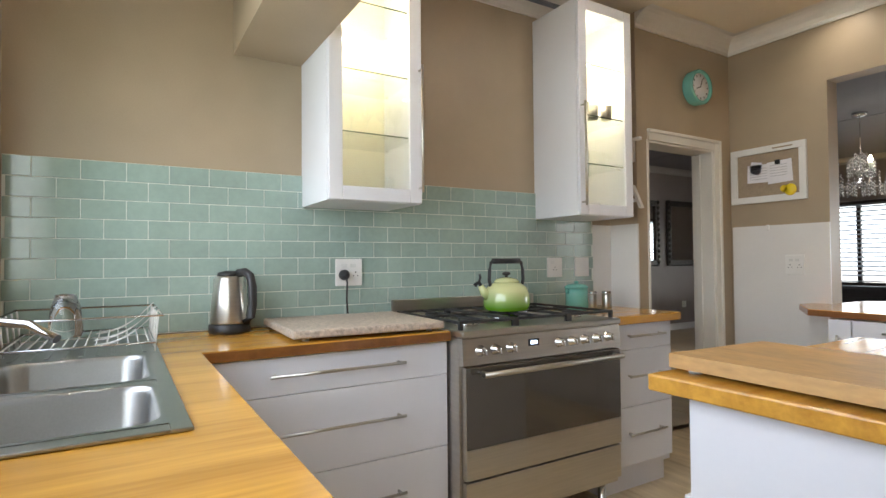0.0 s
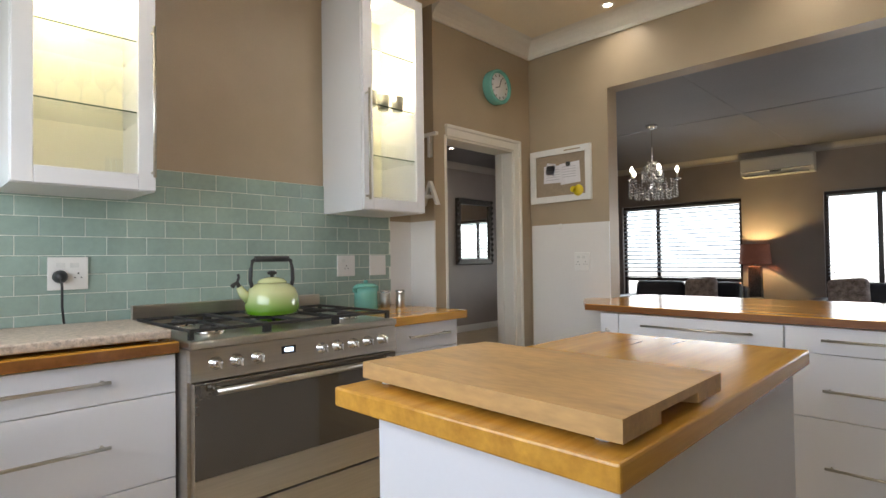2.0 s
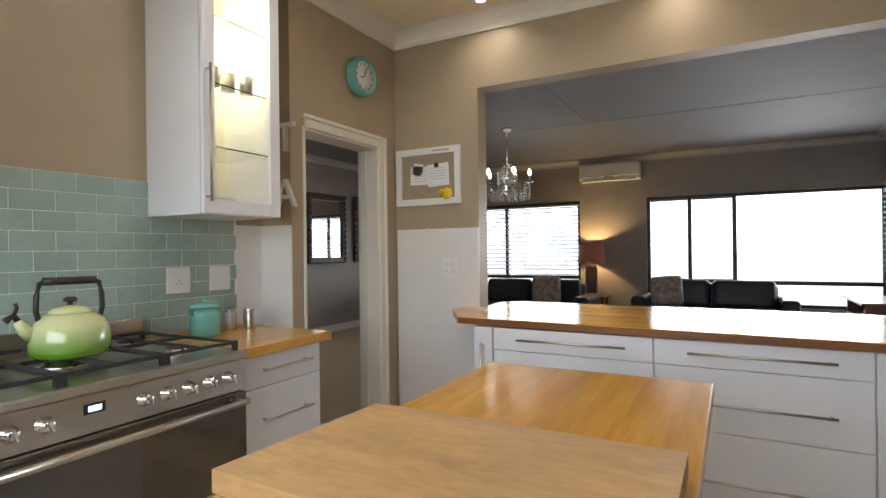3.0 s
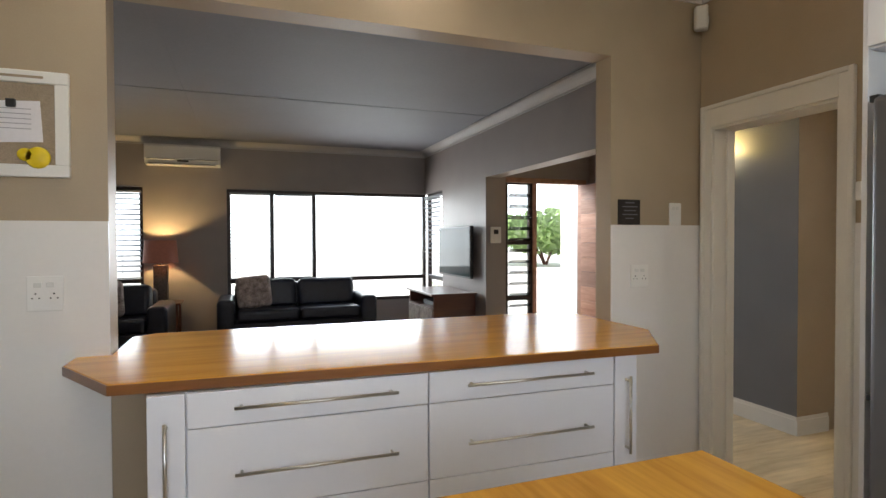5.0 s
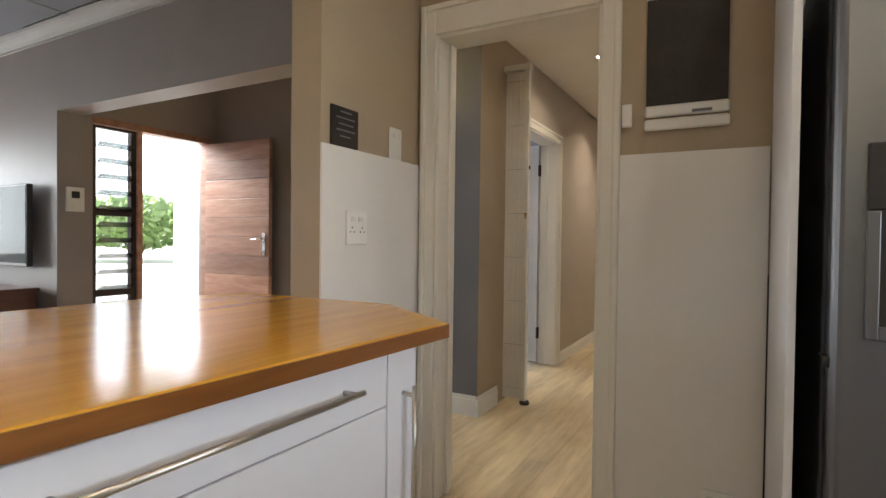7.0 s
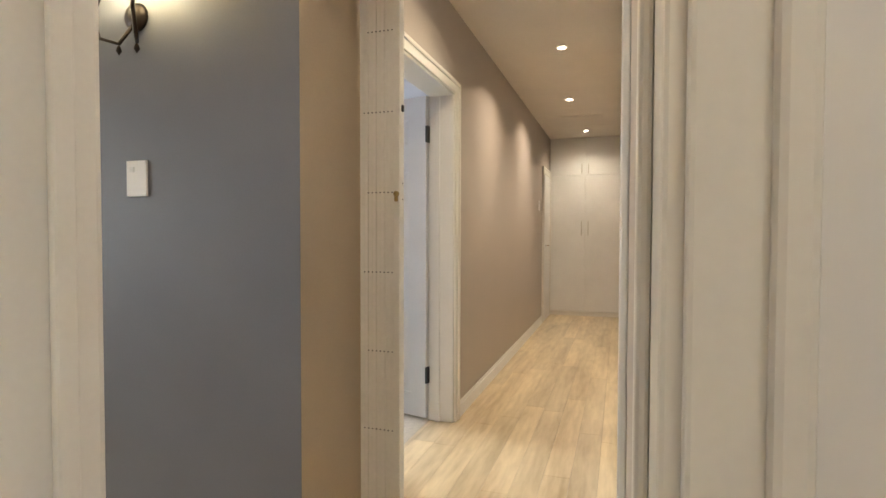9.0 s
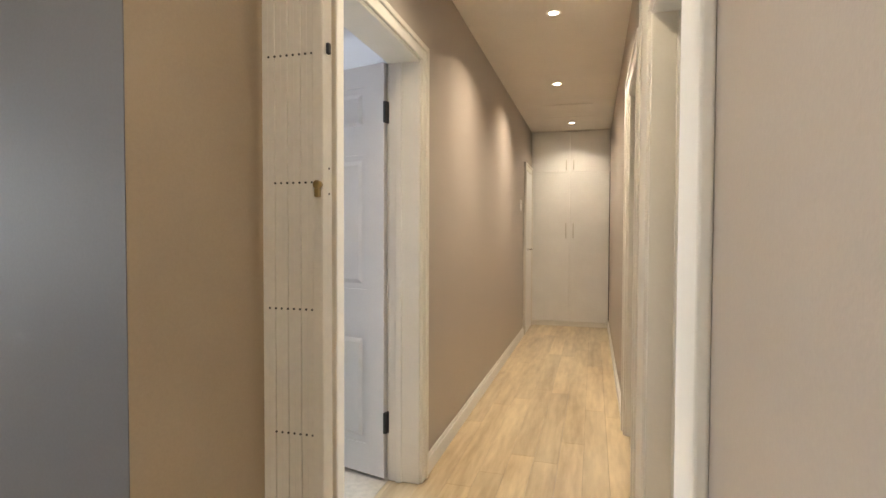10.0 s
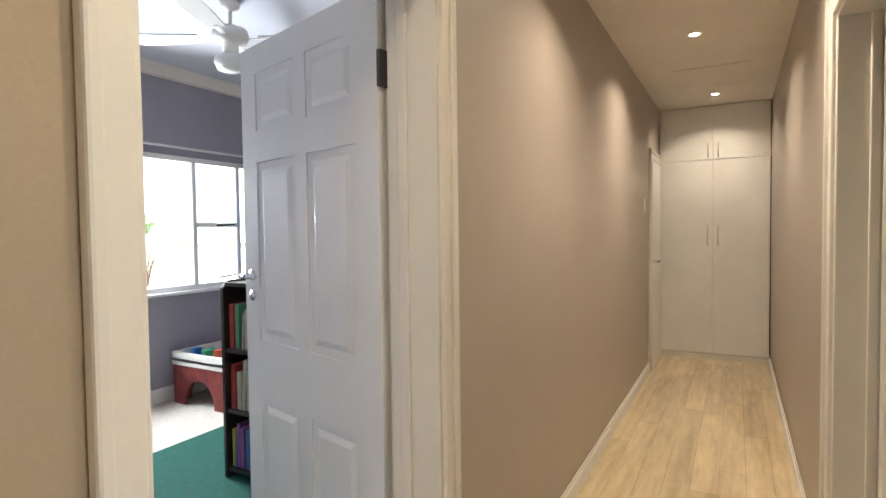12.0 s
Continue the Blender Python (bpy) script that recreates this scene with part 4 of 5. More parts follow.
for y in (1.0, 1.07, 1.14, 1.21):
    tumbler(.26, y, 1.484, .028, .05)
tumbler(.27, 1.225, 1.484, .028, .11)
for y in (.97, 1.045, 1.12, 1.195, 1.26):
    wine_glass(.27, y, 1.767)
for y in (.99, 1.08, 1.17, 1.25):
    wine_glass(.24, y, 2.037)
for y in (2.41, 2.51, 2.60, 2.67):
    tumbler(.26, y, 1.752, .03, .09)
for y, x in ((2.44, .29), (2.54, .27), (2.62, .30)):
    steel_cup(x, y, 2.027)
pb = thing("white_bowl", "white china bowls on the cabinet floor", "bowl")
part("bowl", lathe([(0, 0), (.04, 0), (.075, .045), (.072, .045), (.038, .006), (0, .006)], 24, (.25, 2.50, 1.474)), "white", pb)
part("bowl", lathe([(0, .02), (.04, .02), (.075, .06), (.072, .06), (.038, .026), (0, .026)], 24, (.25, 2.50, 1.474)), "white", pb)

# clock, letters, pinboard, signs on the walls
ck = thing("wall_clock", "round teal wall clock with a pale face", "clock")
cm = Matrix.Translation((.22, 3.572, 2.385)) @ Matrix.Rotation(radians(90), 4, "Y")
part("case", moved(lathe([(0, 0), (.115, 0), (.12, .01), (.12, .065), (.112, .075), (.098, .07), (.095, .055), (0, .055)], 40), cm), "teal", ck)
part("dial", moved(lathe([(0, .056), (.094, .056), (.094, .058), (0, .058)], 40), cm), "paper", ck)
for a, l in ((70, .06), (200, .045)):
    part("clock_hand", moved(box(-.003, .003, 0, l, .059, .061), cm @ Matrix.Rotation(radians(a), 4, "Z")), "black", ck)
for k in range(12):
    part("hour_mark", moved(box(-.003, .003, .07, .086, .0585, .060), cm @ Matrix.Rotation(radians(30 * k), 4, "Z")), "black", ck)


def letter(ch, x, y, z, h):
    cu = bpy.data.curves.new("letter", "FONT")
    cu.body, cu.size, cu.extrude, cu.align_x = ch, h, .012, "CENTER"
    tmp = bpy.data.objects.new("letter_tmp", cu)
    me = bpy.data.meshes.new_from_object(tmp)
    bpy.data.objects.remove(tmp)
    bm = bmesh.new()
    bm.from_mesh(me)
    bpy.data.meshes.remove(me)
    moved(bm, Matrix.Translation((x, y, z)) @ Matrix.Rotation(radians(90), 4, "X"))
    return bm


for ch, z in (("T", 1.83), ("A", 1.53)):
    le = thing("wall_letter", "white wooden letter hanging on the wall", "letter", group="wall letters")
    part("letter", letter(ch, .20, 2.967, z, .22), "white", le)

pb = thing("pinboard", "white framed mesh pinboard with notes clipped on", "pinboard")
X0, X1, Z0, Z1 = .238, .738, 1.595, 1.982
bm = box(X0, X1, YN - .024, YN - .002, Z0, Z0 + .045, .003)
bm = box(X0, X1, YN - .024, YN - .002, Z1 - .045, Z1, .003, bm)
bm = box(X0, X0 + .045, YN - .024, YN - .002, Z0 + .045, Z1 - .045, .003, bm)
bm = box(X1 - .045, X1, YN - .024, YN - .002, Z0 + .045, Z1 - .045, .003, bm)
part("frame", bm, "white", pb)
part("mesh_panel", box(X0 + .044, X1 - .044, YN - .010, YN - .006, Z0 + .044, Z1 - .044), "mesh", pb)
part("writing", box(.53, .66, YN - .0252, YN - .0242, 1.954, 1.963), "mesh", pb)
for x0, x1, z0, z1, tilt in ((.355, .52, 1.735, 1.86, 2), (.49, .65, 1.72, 1.87, -3), (.375, .45, 1.80, 1.88, 12)):
    nt = part("note", moved(box(x0 - (x0 + x1) / 2, (x1 - x0) / 2, -.001, .001, z0 - (z0 + z1) / 2, (z1 - z0) / 2), Matrix.Translation(((x0 + x1) / 2, YN - .014 - .002 * (tilt > 0), (z0 + z1) / 2)) @ Matrix.Rotation(radians(tilt), 4, "Y")), "paper", pb, "white paper note")
    for k in range(5 if tilt < 10 else 0):
        part("text_line", box(x0 + .02, x1 - .03, YN - .0195, YN - .0188, z1 - .03 - k * .018, z1 - .0275 - k * .018), "lilac", pb)
part("clip", box(.545, .575, YN - .03, YN - .014, 1.845, 1.875, .004), "black", pb)
part("yellow_tag", moved(lathe([(0, -.006), (.036, -.006), (.04, 0), (.036, .006), (0, .006)], 20), Matrix.Translation((.64, YN - .024, 1.665)) @ Matrix.Rotation(radians(90), 4, "X")), "yellow", pb, "yellow plastic tag")
part("yellow_tag", moved(lathe([(0, -.006), (.022, -.006), (.024, 0), (.022, .006), (0, .006)], 16), Matrix.Translation((.60, YN - .024, 1.675)) @ Matrix.Rotation(radians(90), 4, "X")), "yellow", pb, "yellow plastic tag")
hk = thing("wall_hook", "small clear adhesive wall hook", "hook")
part("hook", box(.475, .495, YN - .018, YN - .0085, 1.40, 1.44, .004), "panel", hk)

sg = thing("sign", "small black square sign with white lettering", "sign")
part("board", box(3.228, 3.370, YN - .012, YN - .001, 1.437, 1.572, .002), "chalk", sg)
for k, (a, b) in enumerate(((.27, .33), (.25, .35), (.262, .34), (.25, .35), (.27, .325))):
    part("text_line", box(3 + a, 3 + b, YN - .0135, YN - .0125, 1.552 - k * .021, 1.557 - k * .021), "greywall", sg)

bbd = thing("chalkboard", "blank chalkboard with white distressed wooden ends", "chalkboard")
part("slate", box(XE - .016, XE - .001, 2.825, 3.075, 1.58, 1.955, .002), "chalk", bbd)
for z0, z1 in ((1.945, 2.015), (1.50, 1.585)):
    mid = (z0 + z1) / 2
    part("end_board", box(XE - .024, XE - .001, 2.818, 3.08, z0, mid - .003, .01, seg=3), "white", bbd, "white distressed wooden end")
    part("end_board", box(XE - .024, XE - .001, 2.818, 3.08, mid + .003, z1, .01, seg=3), "white", bbd, "white distressed wooden end")
    part("worn_patch", box(XE - .0255, XE - .0243, 2.87, 2.93, mid + .008, mid + .018), "greywall", bbd)
th_ = thing("thermostat", "small white wall sensor by the doorway", "sensor")
part("case", box(XE - .02, XE - .001, 3.122, 3.155, 1.52, 1.60, .005), "white", th_)
pr = thing("motion_sensor", "white corner alarm sensor high on the wall", "sensor")
part("case", moved(prism([(-.035, -.04), (.035, -.04), (.03, .02), (.0, .035), (-.03, .02)], -.065, .065, .01), Matrix.Translation((3.74, 3.945, 2.585)) @ Matrix.Rotation(radians(45), 4, "Z")), "white", pr, smooth=False)
part("lens", moved(box(-.022, .022, -.044, -.036, -.04, .0, .004), Matrix.Translation((3.74, 3.945, 2.585)) @ Matrix.Rotation(radians(45), 4, "Z")), "rubber", pr)


def downlight(x, y, z, power, color=(1, .87, .70), spread=180):
    th = thing("downlight", "round recessed ceiling downlight, lit", "downlight", group="ceiling downlights")
    part("trim_ring", lathe([(.026, -.002), (.040, -.004), (.043, -.001), (.043, 0), (.026, 0)], 24, (x, y, z)), "white", th)
    part("lamp_face", lathe([(0, -.001), (.026, -.001), (.026, 0), (0, 0)], 20, (x, y, z)), "glow", th)
    disc_light(x, y, z - .006, power, color, spread)


for x, y in ((.98, 3.795), (2.05, 3.795)):
    downlight(x, y, KH, .8, (1, .90, .77), 135)
for x, y, w in ((2.9, 2.55, 1.2), (1.02, 2.45, 2.0), (1.1, 1.55, 2.2), (2.6, 1.2, 2.2)):
    downlight(x, y, KH, w, (1, .94, .89))
# unseen extra downlight, added to brighten the sink, drawers and left wall
downlight(1.05, .22, KH, 2.2, (1, .92, .84))
for x, y, w in ((7.44, 3.68, 3.9), (8.99, 3.76, 3.8), (10.72, 3.70, 1.8)):
    downlight(x, y, PH, w, (1, .85, .66), 130)
downlight(4.40, 3.75, PH, 1.3, (1, .90, .82), 140)
downlight(5.92, 3.72, PH, 2.2, (1, .83, .60), 140)

# ---- passage and lobby ----
cu = thing("cupboard", "white built-in cupboard across the passage end", "cupboard")
part("body", box(11.20, 11.94, 3.245, 4.215, .06, PH - .004), "white", cu)
part("plinth", box(11.19, 11.94, 3.245, 4.215, 0, .055), "trim", cu)
for y0, y1 in ((3.25, 3.727), (3.733, 4.21)):
    s = 1 if y0 > 3.5 else -1
    for n, za, zb, ha, hb in (("door", .065, 1.965, 1.13, 1.33), ("upper_door", 1.972, PH - .01, 2.0, 2.13)):
        d = part(n, box(11.18, 11.199, y0, y1, za, zb, .003), "white", cu)
        part("handle", tube([(11.18, 3.73 + s * .045, ha), (11.155, 3.73 + s * .045, ha + .01), (11.155, 3.73 + s * .045, hb - .01), (11.18, 3.73 + s * .045, hb)], .006), "steel", d)
part("gap", box(11.186, 11.192, 3.2415, 3.2485, .06, 1.97), "black", cu, "dark gap beside the doors")

th = thing("trapdoor", "ceiling hatch panel in the passage ceiling", "trapdoor")
part("panel", box(9.76, 10.34, 3.45, 3.97, PH - .006, PH - .001, .001), "ceil", th)
part("gap", box(10.34, 10.352, 3.45, 3.97, PH - .004, PH - .0005), "plank_dark", th)

# folding security gate, pushed open against the wall
ga = thing("security_gate", "cream folding security gate pushed open, brass lock", "gate")
M["gate"] = material("cream_gate_enamel", (.70, .67, .61), .35, vary=.05, scale=5, bump=.02)
for k in range(8):
    y = 4.066 + k * .0172
    part("bar", box(5.276 + .002 * (k % 2), 5.312, y, y + .0166, .035, 2.26, .0012), "gate", ga)
ls = part("lock_stile", box(5.266, 5.311, 4.036, 4.0645, .03, 2.27, .003), "gate", ga)
turned = Matrix.Rotation(radians(-90), 4, "Y")
part("lock", moved(lathe([(0, 0), (.010, 0), (.010, .012), (.008, .014), (0, .014)], 16), Matrix.Translation((5.267, 4.047, 1.297)) @ turned), material("old_brass", (.38, .28, .12), .4, 1.0, .1), ls, "worn brass lock cylinder")
part("lock_tail", box(5.253, 5.267, 4.041, 4.053, 1.268, 1.29, .003), material("old_brass_tail", (.36, .26, .11), .4, 1.0, .1), ls)
for z in (1.337, 1.278):
    part("screw", moved(lathe([(0, 0), (.0032, 0), (0, .002)], 8), Matrix.Translation((5.295, 4.036, z)) @ Matrix.Rotation(radians(90), 4, "X")), "iron", ls)
part("latch", box(5.28, 5.292, 4.028, 4.036, 1.60, 1.625, .002), "iron", ls)
for r in range(8):
    z = .11 + .2985 * r
    for k in range(9 if r % 2 else 7):
        part("rivet", moved(lathe([(0, 0), (.003, 0), (.0025, .002), (0, .0025)], 8), Matrix.Translation((5.2765, 4.0705 + (k - (1 if r % 2 else 0)) * .0162, z)) @ turned), "iron", ga)
part("top_track", box(5.262, 5.325, 4.03, 4.218, 2.272, 2.31, .003), "gate", ga)
fw = part("foot_wheel", lathe([(0, 0), (.032, 0), (.036, .012), (.025, .028), (0, .03)], 16, (5.30, 4.05, 0)), "iron", ga)

# wall light
sc = thing("wall_light", "dark bronze two-arm wall light with glowing shades", "wall light")
M["bronze"] = material("dark_bronze", (.03, .02, .014), .4, .6, .2)
part("back_plate", moved(lathe([(0, 0), (.05, 0), (.045, .012), (.02, .02), (0, .022)], 20), Matrix.Translation((4.899, 4.87, 1.90)) @ Matrix.Rotation(radians(-90), 4, "Y")), "bronze", sc)
for s in (-1, 1):
    y = 4.87 + s * .09
    part("arm", tube([(4.885, 4.87, 1.87), (4.86, 4.87 + s * .04, 1.80), (4.82, 4.87 + s * .08, 1.81), (4.80, y, 1.89), (4.80, y, 1.925)], .007), "bronze", sc)
    part("finial", lathe([(0, -.03), (.010, -.015), (.006, 0), (0, .01)], 10, (4.86, 4.87 + s * .04, 1.79)), "bronze", sc)
    part("cup", lathe([(0, 0), (.022, .002), (.03, .03), (.034, .036), (0, .036)], 18, (4.80, y, 1.915)), "bronze", sc)
    part("glass_shade", lathe([(.02, .036), (.05, .06), (.06, .10), (.056, .10), (.046, .062), (.018, .04)], 22, (4.80, y, 1.915)), "warmglow", sc, "glowing amber glass shade")
    bulb_light(4.80, y, 2.03, 2.8, (1, .74, .25), .03)


def plain_hinge(x, y, z, parent, m=None):
    bm = box(-.004, .004, -.017, .017, z - .05, z + .05, .001)
    bm = tube([(-.004, 0, z - .05), (-.004, 0, z + .05)], .006, 8, bm)
    part("hinge", moved(bm, m or Matrix.Translation((x, y, 0))), "iron", parent, "dark steel hinge")


# bedroom door, open into the room
def panel_door(name, label, hinge, angle, width=.80, height=1.985, handle=True):
    th = thing(name, label, "door")
    m = Matrix.Translation((*hinge, 0)) @ Matrix.Rotation(radians(angle), 4, "Z")
    rows = ((.16, .70), (.914, 1.563), (1.677, 1.885))
    cols = ((.105, .365), (.435, .695))
    t = .02
    bm = box(0, width, -t + .006, t - .006, .015, height)
    for z0, z1 in ((.015, rows[0][0]), (rows[0][1], rows[1][0]), (rows[1][1], rows[2][0]), (rows[2][1], height)):
        bm = box(0, width, -t, t, z0, z1, 0, bm)
    for x0, x1 in ((0, cols[0][0]), (cols[0][1], cols[1][0]), (cols[1][1], width)):
        for z0, z1 in rows:
            bm = box(x0, x1, -t, t, z0, z1, 0, bm)
    leaf = part("leaf", moved(bm, m), "white", th)
    for x0, x1 in cols:
        for z0, z1 in rows:
            for s in (-1, 1):
                b = bmesh.new()
                i, j = .002, .048
                o = [b.verts.new((x, s * (t - .015), z)) for x, z in ((x0 + i, z0 + i), (x1 - i, z0 + i), (x1 - i, z1 - i), (x0 + i, z1 - i))]
                q = [b.verts.new((x, s * (t + .001), z)) for x, z in ((x0 + j, z0 + j), (x1 - j, z0 + j), (x1 - j, z1 - j), (x0 + j, z1 - j))]
                b.faces.new(q)
                for a in range(4):
                    b.faces.new((o[a], o[(a + 1) % 4], q[(a + 1) % 4], q[a]))
                bmesh.ops.recalc_face_normals(b, faces=b.faces[:])
                if (q[0].co.y > 0) != (b.faces[0].normal.y > 0):
                    for f in b.faces:
                        f.normal_flip()
                part("raised_panel", moved(b, m), "white", leaf)
    if handle:
        for s in (-1, 1):
            part("handle_plate", moved(lathe([(0, 0), (.022, 0), (.022, .006), (0, .008)], 16), m @ Matrix.Translation((width - .055, s * t, 1.15)) @ Matrix.Rotation(radians(-90 * s), 4, "X")), "chrome", th)
            part("handle", moved(tube([(width - .055, s * t, 1.15), (width - .055, s * (t + .045), 1.15), (width - .10, s * (t + .05), 1.15), (width - .16, s * (t + .045), 1.15)], .009, 10), m), "chrome", th, "chrome lever handle")
            part("keyhole_plate", moved(lathe([(0, 0), (.02, 0), (.02, .005), (0, .006)], 16), m @ Matrix.Translation((width - .055, s * t, 1.075)) @ Matrix.Rotation(radians(-90 * s), 4, "X")), "chrome", th)
    for z in (.28, 1.755):
        part("hinge", moved(box(-.012, .002, -.022, .022, z - .05, z + .05, .001), m), "iron", th, "dark steel hinge")
    return th


panel_door("door", "white six-panel bedroom door standing open", (6.532, 4.385), 75)
panel_door("door", "white six-panel door open into the side room", (6.75, 3.075), -92, .69, 1.97)
fdoor = thing("door", "white flush door at the far end of the passage", "door")
part("leaf", box(10.505, 11.055, 4.196, 4.2185, .01, 1.925, .002), "white", fdoor)
part("handle", tube([(10.56, 4.196, 1.0), (10.56, 4.15, 1.0), (10.65, 4.15, 1.0)], .009), "chrome", fdoor)
socket("light_switch", "white light switch in the passage", 10.115, 4.219, 1.5, .075, .12, (0, -1, 0), 1, 0)
socket("light_switch", "white light switch between passage doors", 6.50, 3.241, 1.37, .075, .12, (0, 1, 0), 1, 0)
stp = thing("strike_plate", "dark metal strike plate on the door jamb", "strike plate")
part("plate", box(6.2245, 6.2275, 3.105, 3.135, 1.13, 1.25, .001), "steel", stp)
part("slot", box(6.2235, 6.2243, 3.112, 3.128, 1.20, 1.232), "black", stp)
part("slot", box(6.2235, 6.2243, 3.112, 3.128, 1.148, 1.18), "black", stp)

# ---- bedroom ----
rug = thing("rug", "dark green bedroom rug", "rug")
part("rug", box(5.75, 7.74, 4.75, 6.55, .001, .014, .004), "rug", rug)
bw = thing("bookcase", "dark narrow bookcase filled with children's books", "bookcase")
BX0, BX1, BY0, BY1, BH = 7.19, 7.42, 5.15, 5.90, 1.06
part("side_panel", prism([(BX0, 0), (BX1, 0), (BX1, BH), (BX0 + .05, BH), (BX0, BH - .04)], BY1 - .022, BY1, .003, axis="y"), "darkframe", bw)
part("side_panel", prism([(BX0, 0), (BX1, 0), (BX1, BH), (BX0 + .05, BH), (BX0, BH - .04)], BY0, BY0 + .022, .003, axis="y"), "darkframe", bw)
part("back", box(BX1 - .008, BX1, BY0 + .022, BY1 - .022, .02, BH - .01), "darkframe", bw)
shelf_z = (.05, .36, .68, BH - .03)
for z in shelf_z:
    part("shelf", box(BX0 + .012, BX1 - .008, BY0 + .022, BY1 - .022, z, z + .02), "darkframe", bw)
rnd = random.Random(4)
spines = [material("book_cover", c, .5, vary=.1, scale=20) for c in ((.5, .45, .35), (.45, .06, .05), (.05, .15, .35), (.55, .45, .1), (.1, .3, .15), (.6, .58, .55), (.3, .1, .3))]
for z in shelf_z[:3]:
    y = BY1 - .03
    while y > BY0 + .08:
        w, h = rnd.uniform(.012, .03), rnd.uniform(.19, .27)
        bk = tagged(part("book", moved(box(0, .17, -w, 0, 0, h, .0015), Matrix.Translation((BX0 + .03, y, z + .0205)) @ Matrix.Rotation(radians(rnd.choice((0, 0, 4))), 4, "X")), rnd.choice(spines)), "upright book on the bookcase shelf", "book", "books on the bookcase")
        y -= w + rnd.choice((.004, .016))
tb = thing("toy_table", "red patterned toy table with a play board on top", "toy table")
TX0, TX1, TY0, TY1 = 7.90, 8.62, 6.75, 7.36
part("board", box(TX0, TX1, TY0, TY1, .33, .35), "greywall", tb)
for x0, x1, y0, y1 in ((TX0, TX1, TY0, TY0 + .02), (TX0, TX1, TY1 - .02, TY1), (TX0, TX0 + .02, TY0 + .02, TY1 - .02), (TX1 - .02, TX1, TY0 + .02, TY1 - .02)):
    part("rim", box(x0, x1, y0, y1, .30, .40, .003), "trim", tb)
def arched(u0, u1, z1, n=10):
    """Side board with an arch cut between two feet."""
    mid, r = (u0 + u1) / 2, (u1 - u0) * .30
    arch = [(mid + r * math.cos(math.pi * k / n), .03 + .17 * math.sin(math.pi * k / n)) for k in range(n + 1)]
    return [(u0, 0), (u0, z1), (u1, z1), (u1, 0), (mid + r, 0)] + arch + [(mid - r, 0)]


for y in (TY0 + .005, TY1 - .023):
    part("arched_side", prism(arched(TX0 + .01, TX1 - .01, .30), y, y + .018, axis="y"), "redbox", tb, "red patterned arched side")
for x in (TX0 + .005, TX1 - .023):
    part("arched_side", prism(arched(TY0 + .03, TY1 - .03, .30), x, x + .018, axis="x"), "redbox", tb, "red patterned arched side")
for y in (TY0 - .0015, TY1 + .0005):
    part("coloured_band", box(TX0 + .02, TX1 - .02, y, y + .001, .315, .345), "bluec", tb, "dark printed band on the rim")
for k in range(14):
    c = ((.02, .25, .12), (.1, .05, .4), (.02, .12, .4), (.5, .1, .05))[k % 4]
    x, y = rnd.uniform(TX0 + .06, TX1 - .12), rnd.uniform(TY0 + .06, TY1 - .1)
    toy = tagged(part("toy_block", box(x, x + .07, y, y + .05, .3505, .3505 + rnd.uniform(.02, .06), .005), material("toy_paint", c, .4)), "small coloured toy block on the play board", "toy", "toys on the table")
bwin = thing("window_bedroom", "white framed bedroom window with opening lights", "window", kind="structure")
bm = box(7.0, 9.0, 7.44, 7.48, .85, .89, .004)
bm = box(7.0, 9.0, 7.44, 7.48, 1.89, 1.93, .004, bm)
for x in (7.0, 8.18, 8.62, 8.96):
    bm = box(x, x + .04, 7.442, 7.478, .89, 1.89, .003, bm)
bm = box(8.22, 8.62, 7.444, 7.476, 1.36, 1.40, .003, bm)
part("window_frame", bm, "white", bwin)
part("window_sill", box(6.95, 9.05, 7.38, 7.45, .825, .85, .004), "white", bwin)
part("curtain_rail", tube([(6.8, 7.40, 1.99), (9.1, 7.40, 1.99)], .01), "white", bwin)
part("pane", box(7.02, 8.98, 7.458, 7.462, .88, 1.9), "pane", bwin).visible_shadow = False
for z in (1.375, .93):
    part("stay", tube([(8.40, 7.43, z), (8.58, 7.42, z + .012)], .007), "iron", bwin)
ct = thing("curtain", "blue curtain hanging beside the bedroom window", "curtain")
bm = bmesh.new()
top, bot = [], []
for k in range(41):
    x, y = 8.70 + k * .011, 7.37 + .022 * math.sin(k * .9)
    top.append(bm.verts.new((x, y, 1.98)))
    bot.append(bm.verts.new((x, y, .5)))
for k in range(40):
    bm.faces.new((bot[k], bot[k + 1], top[k + 1], top[k])).smooth = True
bmesh.ops.solidify(bm, geom=bm.faces[:], thickness=.004)
part("cloth", bm, "bluec", ct)
fan = thing("ceiling_fan", "white ceiling fan with globe light in the bedroom", "ceiling fan")
FX, FY = 7.40, 6.02
part("rod", tube([(FX, FY, 2.6), (FX, FY, 2.45)], .012), "white", fan)
part("canopy", lathe([(0, 0), (.055, 0), (.05, -.03), (.02, -.05), (0, -.05)], 20, (FX, FY, 2.598)), "white", fan)
part("motor", lathe([(0, .06), (.05, .06), (.09, .045), (.1, .01), (.09, -.02), (.05, -.035), (0, -.035)], 28, (FX, FY, 2.40)), "white", fan)
part("lamp_holder", lathe([(0, -.03), (.04, -.03), (.045, -.09), (0, -.09)], 20, (FX, FY, 2.40)), "white", fan)
part("globe", lathe([(.05, -.09), (.085, -.11), (.09, -.14), (.07, -.175), (.03, -.19), (0, -.192)], 24, (FX, FY, 2.40)), "white", fan, "white frosted glass globe")
